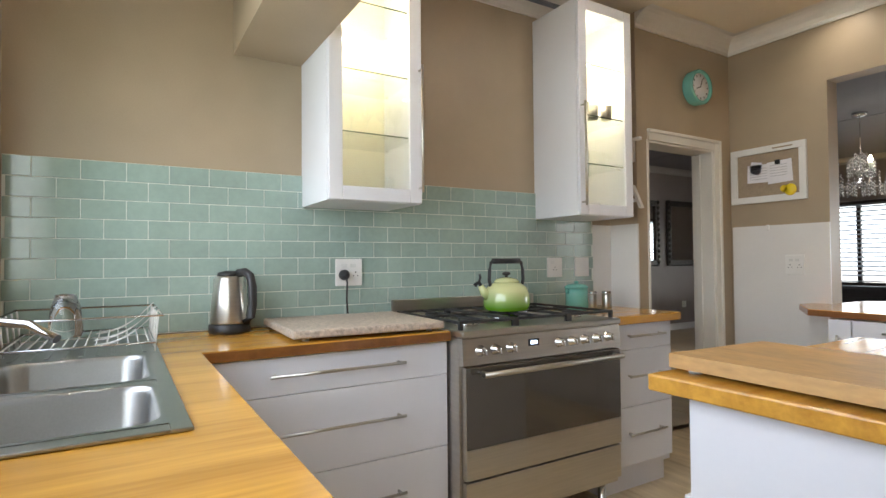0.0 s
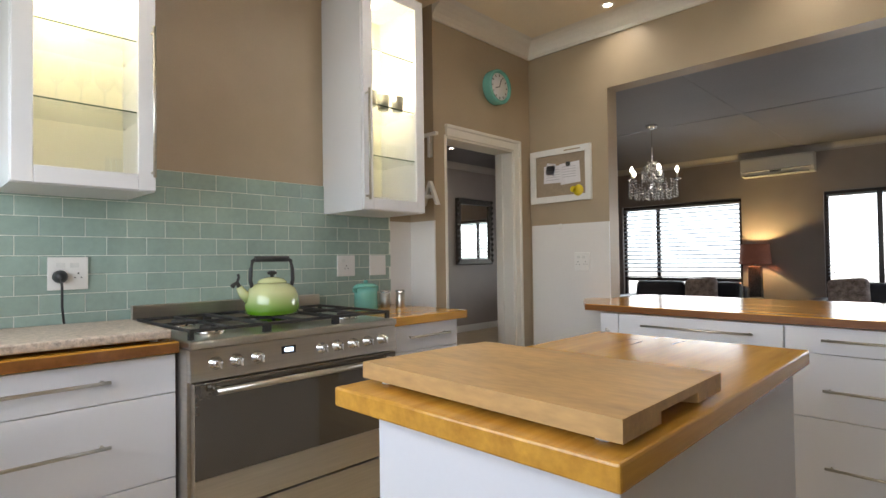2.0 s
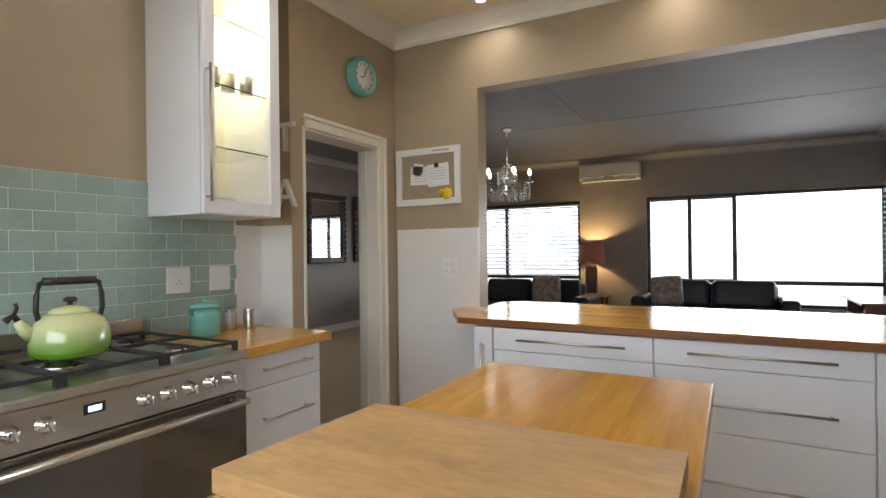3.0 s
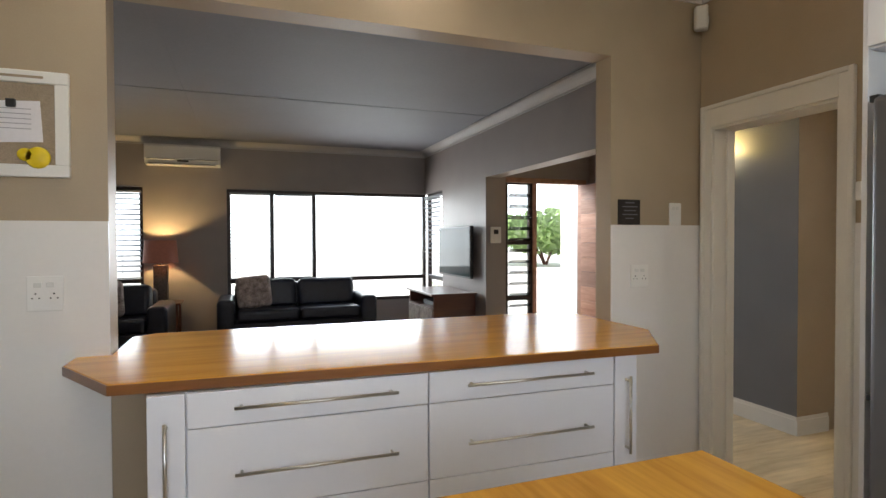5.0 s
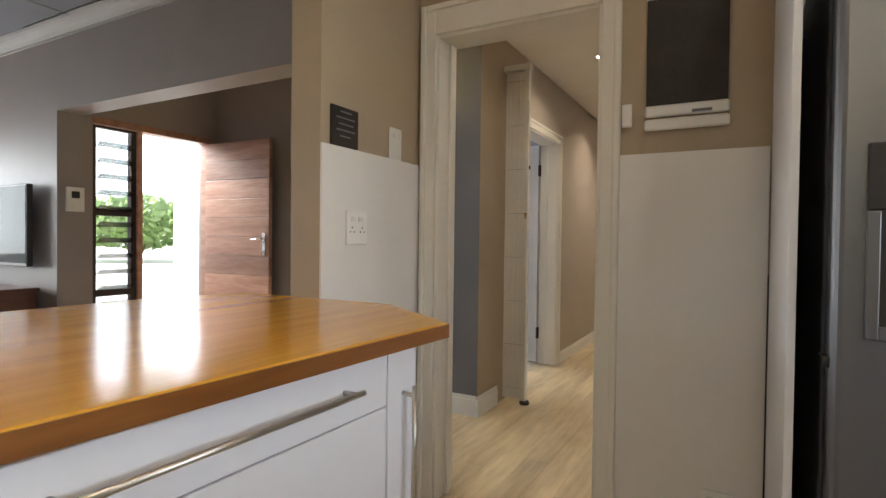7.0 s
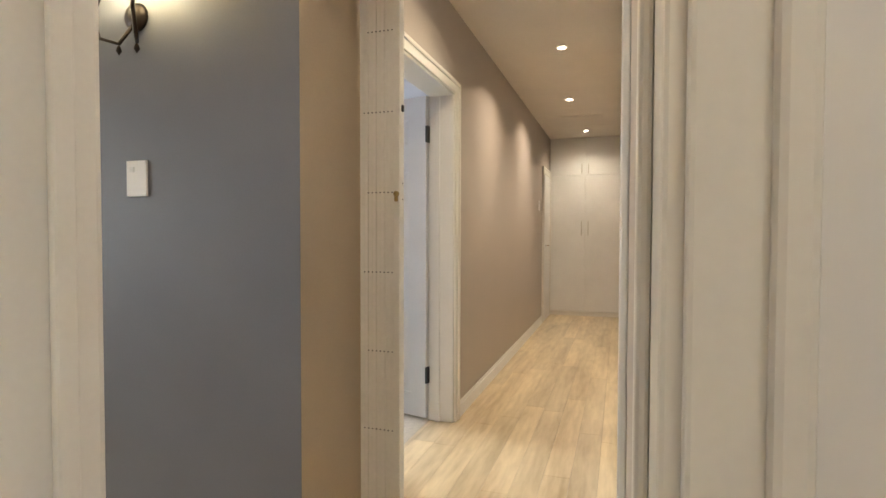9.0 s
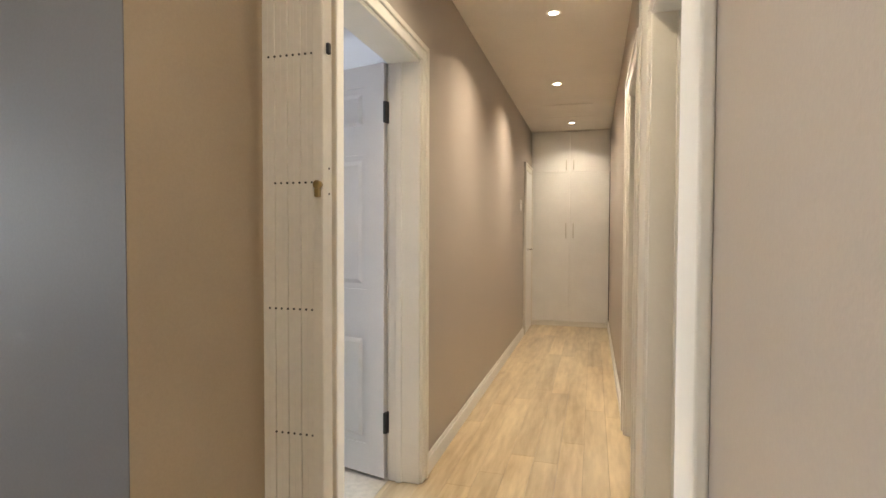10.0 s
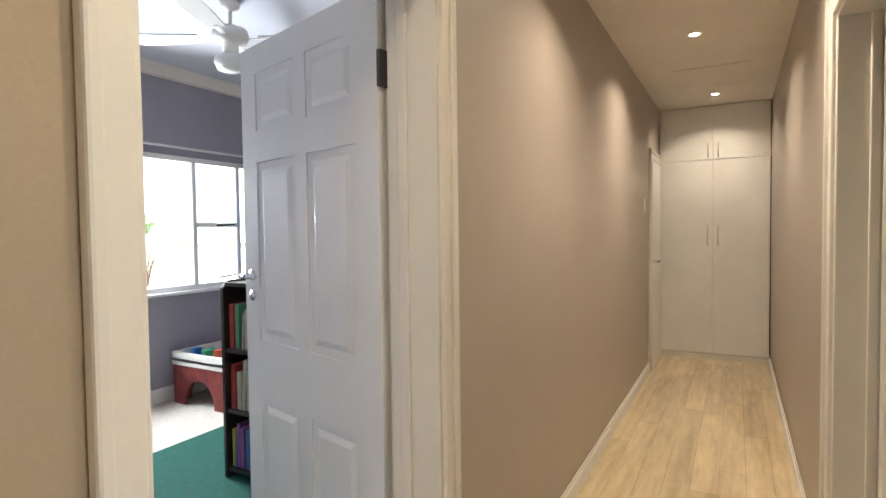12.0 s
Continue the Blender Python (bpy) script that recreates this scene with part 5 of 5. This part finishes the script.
for k in range(4):
    m = Matrix.Translation((FX, FY, 2.40)) @ Matrix.Rotation(radians(28 + 90 * k), 4, "Z") @ Matrix.Rotation(radians(9), 4, "X")
    b = part("blade", moved(prism([(.17, -.045), (.5, -.062), (.54, -.04), (.54, .04), (.5, .062), (.17, .045)], -.004, .004, .002), m), "white", fan)
    part("blade_iron", moved(box(.08, .2, -.015, .015, -.008, -.003, .002), m), "white", b)

# ---- living room ----
def framed_window(name, label, horizontal, u0, u1, z0, z1, at, mullions, rail, mat="darkframe", w=.05):
    th = thing(name, label, "window", kind="structure")

    def b(a0, a1, za, zb, n, d0=-.03, d1=.03):
        part(n, box(a0, a1, at + d0, at + d1, za, zb, .003) if horizontal else box(at + d0, at + d1, a0, a1, za, zb, .003), mat, th)
    b(u0, u1, z1 - w, z1, "window_frame")
    b(u0, u1, z0, z0 + w, "window_frame")
    b(u0, u0 + w, z0 + w, z1 - w, "window_frame")
    b(u1 - w, u1, z0 + w, z1 - w, "window_frame")
    for k in mullions:
        b(k - w * .6, k + w * .6, z0 + w, z1 - w, "mullion", -.028, .028)
    if rail:
        b(u0 + w, u1 - w, rail - .03, rail + .03, "rail", -.026, .026)
    p = part("pane", box(u0 + .01, u1 - .01, at - .003, at + .003, z0 + .01, z1 - .01) if horizontal else box(at - .003, at + .003, u0 + .01, u1 - .01, z0 + .01, z1 - .01), "pane", th)
    p.visible_shadow = False
    return th


framed_window("window_1", "wide dark wooden corner window with blinds", True, 1.10, XR + .03, .40, 2.09, YF + .08, (1.72, 2.33), .755)
framed_window("window_2", "dark wooden window beside the wide one", True, -1.92, .04, .42, 2.09, YF + .08, (-1.30,), .80)
framed_window("window_3", "dark wooden side light of the corner window", False, 9.08, YF + .02, .40, 2.09, XR + .08, (), .755)


def blind(label, horizontal, u0, u1, z0, z1, at, pitch=.045, tilt=18):
    th = thing("venetian_blind", label, "blind", group="venetian blinds")
    part("head_rail", box(u0, u1, at - .02, at + .02, z1 - .03, z1, .003) if horizontal else box(at - .02, at + .02, u0, u1, z1 - .03, z1, .003), "slat", th)
    n = int((z1 - z0 - .06) / pitch)
    me = None
    for k in range(n):
        z = z1 - .05 - k * pitch
        if me is None:
            b = box(-(u1 - u0) / 2, (u1 - u0) / 2, -.031, .031, -.0018, .0018)
            moved(b, Matrix.Rotation(radians(tilt), 4, "X"))
            if not horizontal:
                moved(b, Matrix.Rotation(radians(-90), 4, "Z"))
            ob = part("slat", b, "slat", th)
            me = ob.data
        else:
            ob = new("slat", me)
            ob.parent = th
        ob.location = ((u0 + u1) / 2, at, z) if horizontal else (at, (u0 + u1) / 2, z)
    part("bottom_rail", box(u0, u1, at - .015, at + .015, z0, z0 + .018, .003) if horizontal else box(at - .015, at + .015, u0, u1, z0, z0 + .018, .003), "slat", th)
    for f in (.12, .5, .88):
        u = u0 + (u1 - u0) * f
        p = ((u, at - .024), (u, at + .024)) if horizontal else ((at - .024, u), (at + .024, u))
        for q in p:
            part("cord", tube([(*q, z0), (*q, z1)], .0012, 4), "slat", th)


blind("white venetian blind over the window, slats coloured dark as backlit", True, -1.90, .02, .84, 2.04, YF - .005, .07, 22)
blind("white venetian blind over the narrow light, slats coloured dark as backlit", True, 1.14, 1.70, .79, 2.04, YF - .005, .05, 8)
blind("white venetian blind over the narrow light, slats coloured dark as backlit", True, 1.76, 2.30, .79, 2.04, YF - .005, .05, 8)
blind("white venetian blind over the corner side light, slats coloured dark as backlit", False, 9.12, 9.86, .79, 2.04, XR - .005, .07, -14)

ac = thing("air_conditioner", "white split air conditioner high on the wall", "air conditioner")
part("case", prism([(YF, 2.38), (YF - .16, 2.40), (YF - .20, 2.46), (YF - .20, 2.63), (YF - .17, 2.66), (YF, 2.66)], .09, 1.03, .008, axis="x"), "white", ac)
part("louvre", box(.14, .97, YF - .19, YF - .12, 2.392, 2.402, .002), "slat", ac)
part("slot", box(.12, 1.0, YF - .203, YF - .199, 2.455, 2.462), "greywall", ac)
part("display", box(.49, .63, YF - .206, YF - .2, 2.425, 2.447, .001), "black", ac)

lt = thing("side_table", "small dark side table under the lamp", "side table")
part("top", box(.04, .54, 9.40, 9.84, .50, .53, .004), "brownwood", lt)
for x in (.07, .47):
    for y in (9.43, 9.77):
        part("leg", box(x, x + .04, y, y + .04, 0, .5, .003), "brownwood", lt)
lp = thing("table_lamp", "woven base table lamp with red-brown drum shade, lit", "table lamp")
LX, LY = .29, 9.60
part("base", box(LX - .085, LX + .085, LY - .06, LY + .06, .531, 1.03, .01), "wicker", lp)
part("neck", tube([(LX, LY, 1.03), (LX, LY, 1.12)], .012), "steel", lp)
part("shade", lathe([(.215, 1.06), (.19, 1.36), (.187, 1.36), (.212, 1.06)], 32, (LX, LY, 0)), "lampshade", lp, "red-brown drum shade")
part("bulb", lathe([(0, 1.14), (.03, 1.16), (.03, 1.2), (0, 1.22)], 16, (LX, LY, 0)), "glow", lp)
bulb_light(LX, LY, 1.25, 17, (1, .70, .28), .03)


def sofa(label, x0, x1, y0, y1, cushions):
    th = thing("sofa", label, "sofa")
    part("base", box(x0 + .02, x1 - .02, y0 + .02, y1, .08, .30, .02), "leather", th)
    part("arm", box(x0, x0 + .22, y0, y1 - .02, .08, .60, .06, seg=4), "leather", th)
    part("arm", box(x1 - .22, x1, y0, y1 - .02, .08, .60, .06, seg=4), "leather", th)
    part("back", box(x0 + .2, x1 - .2, y1 - .24, y1, .28, .76, .07, seg=4), "leather", th)
    n = max(1, round((x1 - x0 - .44) / .75))
    w = (x1 - x0 - .44) / n
    for k in range(n):
        a = x0 + .22 + k * w
        part("seat_cushion", box(a + .005, a + w - .005, y0 + .02, y1 - .22, .30, .46, .05, seg=4), "leather", th)
        part("back_cushion", moved(box(a + .01 - (a + w / 2), w / 2 - .01, -.09, .09, -.20, .20, .075, seg=4), Matrix.Translation((a + w / 2, y1 - .30, .62)) @ Matrix.Rotation(radians(-12), 4, "X")), "leather", th)
    for x in (x0 + .06, x1 - .1):
        for y in (y0 + .05, y1 - .1):
            part("foot", box(x, x + .05, y, y + .05, 0, .085), "darkframe", th)
    for k, cx in enumerate(cushions):
        cn = thing("cushion", "pale floral scatter cushion on the sofa", "cushion", group="scatter cushions")
        part("pad", moved(box(-.22, .22, -.07, .07, -.22, .22, .065, seg=4), Matrix.Translation((cx, y0 + .38, .66)) @ Matrix.Rotation(radians(-16), 4, "X") @ Matrix.Rotation(radians(8 if k else -5), 4, "Y")), "cushion", cn)
    return th


sofa("dark navy leather sofa under the wide window", 1.0, 3.05, 8.85, 9.72, (1.45,))
sofa("dark navy leather sofa beside the lamp", -1.5, .50, 8.45, 9.32, (-.22,))
tvs = thing("tv_cabinet", "dark red wood television cabinet with open shelf", "cabinet")
part("top", box(3.46, 4.06, 7.75, 8.85, .66, .69, .004), "brownwood", tvs)
part("body", box(3.50, 4.05, 7.78, 8.82, .08, .50, .003), "brownwood", tvs)
part("side_panel", box(3.50, 4.05, 7.78, 7.81, .50, .66), "brownwood", tvs)
part("side_panel", box(3.50, 4.05, 8.79, 8.82, .50, .66), "brownwood", tvs)
part("back", box(4.03, 4.05, 7.81, 8.79, .50, .66), "darkframe", tvs)
for k in range(2):
    part("door", box(3.482, 3.50, 7.80 + k * .51, 8.29 + k * .51, .10, .49, .003), "carved", tvs, "pale carved wood door")
for x in (3.52, 3.98):
    for y in (7.8, 8.76):
        part("leg", box(x, x + .05, y, y + .05, 0, .08), "brownwood", tvs)
mb = thing("media_player", "black set-top box in the cabinet shelf", "set-top box")
part("case", box(3.60, 3.95, 8.1, 8.5, .501, .56, .004), "black", mb)
tv = thing("television", "flat black television on a wall bracket", "television")
part("bezel", box(3.985, 4.03, 7.79, 8.94, .86, 1.53, .006), "black", tv)
part("screen", box(3.982, 3.9855, 7.805, 8.925, .885, 1.515), "screen", tv)
part("bracket", box(4.03, 4.089, 8.4, 8.6, 1.1, 1.3), "iron", tv)
al = thing("alarm_panel", "white alarm keypad with small dark display", "keypad")
part("case", box(4.145, 4.285, 7.525, 7.549, 1.31, 1.51, .006), "white", al)
part("display", box(4.185, 4.245, 7.522, 7.526, 1.42, 1.475), "black", al)

# chandelier
ch = thing("chandelier", "crystal chandelier with five candle bulbs, lit", "chandelier")
CX, CY, CZ = -.10, 6.95, 2.05
part("canopy", lathe([(0, 0), (.07, 0), (.065, -.03), (.02, -.045), (0, -.045)], 24, (CX, CY, LH - .001)), "chrome", ch)
part("chain", tube([(CX, CY, LH - .04), (CX, CY, 2.30)], .005), "chrome", ch)
part("column", lathe([(0, .27), (.012, .26), (.03, .22), (.012, .18), (.02, .12), (.045, .08), (.02, .03), (.03, -.02), (.06, -.05), (.03, -.09), (0, -.12)], 20, (CX, CY, CZ)), "glass", ch)
for k in range(5):
    a = radians(72 * k + 20)
    c, s = math.cos(a), math.sin(a)
    part("arm", tube([(CX + r * c, CY + r * s, CZ + z) for r, z in ((.03, -.03), (.10, -.09), (.20, -.08), (.26, .0), (.27, .04))], .007), "chrome", ch)
    part("drip_pan", lathe([(0, .04), (.03, .042), (.05, .055), (.048, .058), (.02, .05), (0, .05)], 18, (CX + .27 * c, CY + .27 * s, CZ)), "glass", ch)
    part("candle", tube([(CX + .27 * c, CY + .27 * s, CZ + .05), (CX + .27 * c, CY + .27 * s, CZ + .13)], .011), "rubber", ch)
    part("bulb", lathe([(0, .13), (.014, .14), (.020, .165), (.014, .19), (0, .21)], 14, (CX + .27 * c, CY + .27 * s, CZ)), "glow", ch)
    for r, n, z0 in ((.27, 4, .03), (.20, 4, -.06), (.12, 4, .15), (.05, 2, .26), (.10, 2, -.06)):
        for q in range(n):
            b = a + radians((q - 1) * 16)
            x, y = CX + r * math.cos(b), CY + r * math.sin(b)
            bm = None
            for d in range(4 if r < .24 else 6):
                bm = lathe([(0, .018), (.011, 0), (0, -.018)], 6, (x, y, CZ + z0 - d * .034), bm)
            part("crystal_drop", bm, "crystal", ch)

for k in range(10):
    a = radians(36 * k)
    c, s = math.cos(a), math.sin(a)
    part("crystal_swag", tube([(CX + r * c, CY + r * s, CZ + z) for r, z in ((.02, .25), (.10, .21), (.125, .16), (.10, .10), (.03, .04))], .006, 6), "crystal", ch)

# dining side seen through the doorway
def mirror(y0, y1, z0, z1):
    th = thing("wall_mirror", "mirror in an ornate dark silver frame", "mirror", group="dining room mirrors")
    x = -3.398
    M.setdefault("silver", material("tarnished_silver", (.07, .065, .06), .4, .7, .3, 25, .08))
    part("glass", box(x + .012, x + .018, y0 + .07, y1 - .07, z0 + .07, z1 - .07), "mirror", th)
    bm = box(x, x + .05, y0, y1, z0, z0 + .1, .018)
    bm = box(x, x + .05, y0, y1, z1 - .1, z1, .018, bm)
    bm = box(x, x + .05, y0, y0 + .1, z0 + .08, z1 - .08, .018, bm)
    bm = box(x, x + .05, y1 - .1, y1, z0 + .08, z1 - .08, .018, bm)
    part("frame", bm, "silver", th)
    for k in range(12):
        for yy in (y0 + .03, y1 - .03):
            part("ornament", lathe([(0, -.03), (.025, -.01), (.03, .02), (0, .05)], 8, (x + .05, yy, z0 + .06 + k * (z1 - z0 - .1) / 11)), "silver", th)


mirror(7.02, 7.93, 1.10, 2.20)
mirror(8.16, 9.08, 1.10, 2.22)
socket("power_socket", "white power socket low on the dining room wall", -3.399, 8.62, .43, .11, .11, (1, 0, 0), 1, 1)


def chair(x, y, turn):
    th = thing("dining_chair", "dark wooden dining chair with slatted back", "chair", (x, y, 0), "dining chairs")
    m = Matrix.Translation((x, y, 0)) @ Matrix.Rotation(radians(turn), 4, "Z")
    part("seat", moved(box(-.22, .22, -.22, .22, .44, .475, .012), m), "darkframe", th)
    for sx in (-.2, .2):
        part("leg", moved(box(sx - .02, sx + .02, -.21, -.17, 0, .44, .004), m), "darkframe", th)
        part("back_post", moved(tube([(sx, .2, 0), (sx, .2, .46), (sx, .25, 1.02)], .02, 8), m), "darkframe", th)
        part("stretcher", moved(box(sx - .01, sx + .01, -.17, .19, .2, .225), m), "darkframe", th)
    for z in (.62, .76, .94):
        part("back_rail", moved(box(-.19, .19, .21 + (z - .46) * .09, .23 + (z - .46) * .09, z - .03, z + .03, .004), m), "darkframe", th)
    part("stretcher", moved(box(-.19, .19, -.2, -.18, .28, .30), m), "darkframe", th)
    return th


chair(-2.3, 7.95, 190)
dt = thing("dining_table", "dark wooden dining table", "table")
part("top", box(-2.8, -1.9, 8.3, 9.6, .72, .76, .006), "darkframe", dt)
for x in (-2.76, -2.02):
    for y in (8.34, 9.48):
        part("leg", box(x, x + .08, y, y + .08, 0, .72, .006), "darkframe", dt)
downlight(-2.6, 6.12, LH, 5)

# ---- entrance ----
ef = framed_window("window_entrance", "dark wooden louvred side light by the front door", True, 4.36, 4.76, .0, 2.09, 7.62, (), .62)
part("rail", box(4.41, 4.71, 7.592, 7.648, 1.29, 1.36, .003), "darkframe", ef)
for k in range(14):
    part("louvre", moved(box(-.15, .15, -.035, .035, -.004, .004), Matrix.Translation((4.56, 7.56, .12 + k * .137)) @ Matrix.Rotation(radians(-32), 4, "X")), "louvre", ef, "tinted glass louvre")
fr = thing("door_frame_front", "dark red wooden front door frame", "door frame", kind="structure")
part("head", box(4.36, 5.52, 7.535, 7.66, 2.06, 2.12, .004), "redwood", fr)
part("jamb", box(5.475, 5.53, 7.535, 7.66, 0, 2.06, .004), "redwood", fr)
part("jamb", box(4.755, 4.80, 7.56, 7.66, 0, 2.06, .004), "redwood", fr)
fdn = thing("front_door", "red-brown plank front door standing open inwards", "door")
for k in range(11):
    part("plank", box(5.43, 5.472, 6.63, 7.53, .012 + k * .1855, .194 + k * .1855, .004), "redwood", fdn)
part("handle_plate", box(5.42, 5.43, 6.67, 6.71, .95, 1.16, .003), "chrome", fdn)
part("handle", tube([(5.42, 6.69, 1.10), (5.37, 6.69, 1.10), (5.37, 6.80, 1.10)], .009), "chrome", fdn)

# ---- outdoors ----
structure("terrace", box(-40, 4.3, 10.15, 69, -.118, -.05), "paving", "pale paved terrace behind the house", "paving")
structure("paving", box(4.31, 40.0, 7.8, 69, -.118, -.05), "paving", "pale paving outside the front door", "paving")
structure("porch_wall", box(5.75, 6.0, 7.85, 8.5, -.1, 2.9), "render_wall", "white plastered porch wall", "wall")
rnd = random.Random(9)


def shrub(x, y, h, r, n=500, label="green leafy shrub in the garden"):
    th = thing("shrub", label, "shrub", (x, y, -.12))
    bm = None
    for k in range(5):
        a = rnd.uniform(0, 6.28)
        bm = tube([(x, y, -.12), (x + .2 * r * math.cos(a), y + .2 * r * math.sin(a), h * .4), (x + .6 * r * math.cos(a), y + .6 * r * math.sin(a), h * .8)], .03 * h, 6, bm, taper=.006)
    part("trunk", bm, "brownwood", th)
    verts, faces = [], []
    for k in range(n):
        d = Vector((rnd.gauss(0, 1), rnd.gauss(0, 1), rnd.gauss(0, .8))).normalized() * (rnd.random() ** .4)
        p = Vector((x + d.x * r, y + d.y * r, h * .6 + d.z * h * .42))
        u = Vector((rnd.gauss(0, 1), rnd.gauss(0, 1), rnd.gauss(0, 1))).normalized()
        v = u.orthogonal().normalized()
        s = rnd.uniform(.04, .10) * max(r, .4)
        i = len(verts)
        verts += [p - u * s, p + v * s * .45, p + u * s, p - v * s * .45]
        faces.append((i, i + 1, i + 2, i + 3))
    me = bpy.data.meshes.new("crown")
    me.from_pydata([tuple(q) for q in verts], [], faces)
    me.materials.append(M["foliage"])
    ob = new("crown", me)
    ob.parent = th
    ob.matrix_parent_inverse = Matrix.Translation((x, y, -.12)).inverted()
    tagged(ob, kind="stuff")
    return th


shrub(5.35, 11.9, .55, .55, 300, "low green shrub beside the paving")
shrub(16.6, 27.0, 2.9, 3.3, 3600, "leafy green tree beyond the paving")
shrub(13.8, 17.0, 1.25, .7, 500, "green bushes outside the bedroom")
# added sheets that emit white, for the overexposed outdoors, and light the rooms
M["backdrop_glow"] = material("glowing_white_backdrop", (.93, .97, 1.0), 1, vary=.03, scale=.12, bump=0, emit=.95)
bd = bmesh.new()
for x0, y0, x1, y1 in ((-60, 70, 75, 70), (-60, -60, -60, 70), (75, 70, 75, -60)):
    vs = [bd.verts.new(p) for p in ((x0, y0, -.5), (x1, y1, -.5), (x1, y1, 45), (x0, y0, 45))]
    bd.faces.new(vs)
structure("backdrop", bd, "backdrop_glow", "glowing white backdrop for the overexposed distance", "backdrop")

# ---- pieces of walls and floors ----
wall_w = bpy.data.objects["wall_west"]
TP, TR = .1525, .0765
part("grout_bed", box(.0005, .0078, -.195, 2.80, ZT + .002, 1.612), "grout", wall_w)
cache = {}


def shared_box(name, key, dims, bevel, mat, parent, at):
    """Alike pieces share one mesh; at is the piece's middle."""
    if key not in cache:
        w, d, h = dims
        b = box(-w / 2, w / 2, -d / 2, d / 2, -h / 2, h / 2)
        if bevel:
            bmesh.ops.bevel(b, geom=b.edges[:], offset=bevel, segments=1, affect="EDGES")
        me = bpy.data.meshes.new(name)
        b.to_mesh(me)
        b.free()
        me.materials.append(M[mat])
        cache[key] = me
    ob = new(name, cache[key])
    ob.parent = parent
    ob.matrix_parent_inverse = parent.matrix_basis.inverted()
    ob.location = at
    return ob


row, z = 0, 1.612
while z - TR > ZT - .02:
    za, zb = max(z - TR, ZT + .004), z
    y = -.195 - TP * (.5 if row % 2 else 0) - .067
    while y < 2.80:
        a, b = max(y, -.195), min(y + TP, 2.80)
        if b - a > .02:
            w, h = round(b - a - .003, 4), round(zb - za - .003, 4)
            shared_box("tile", ("tile", w, h), (.007, w, h), .0012, "tile", wall_w, (.0065, (a + b) / 2, (za + zb) / 2))
        y += TP
    z -= TR
    row += 1


def planks(floor, x0, x1, y0, y1, seed, width=.125, length=1.25):
    rn = random.Random(seed)
    y = y0
    while y < y1 - .01:
        w = round(min(width, y1 - y) - .0012, 4)
        x = x0 - rn.uniform(0, length)
        while x < x1:
            a, b = max(x, x0), min(x + length, x1)
            if b - a > .03:
                shared_box("plank", ("plank", w, round(b - a, 3)), (round(b - a, 3) - .001, w, .012), .0005, "plank", floor, ((a + b) / 2, y + w / 2, -.006))
            x += length
        y += width


fl = tagged(part("floor", box(-.16, 12.0, -.36, 4.37, -.0125, -.0121), "plank_dark"), "pale oak plank floor of kitchen and passage", "floor", kind="structure")
planks(fl, 3.81, 11.41, 3.10, 4.225, 1)
planks(fl, 0, 3.81, -.2, 4.0, 2, .14, 1.6)
planks(fl, 5.735, 6.53, 4.225, 4.374, 5)
planks(fl, 3.955, 4.9, 4.225, 5.45, 3)
planks(fl, 3.955, 5.75, 5.45, 7.56, 4)
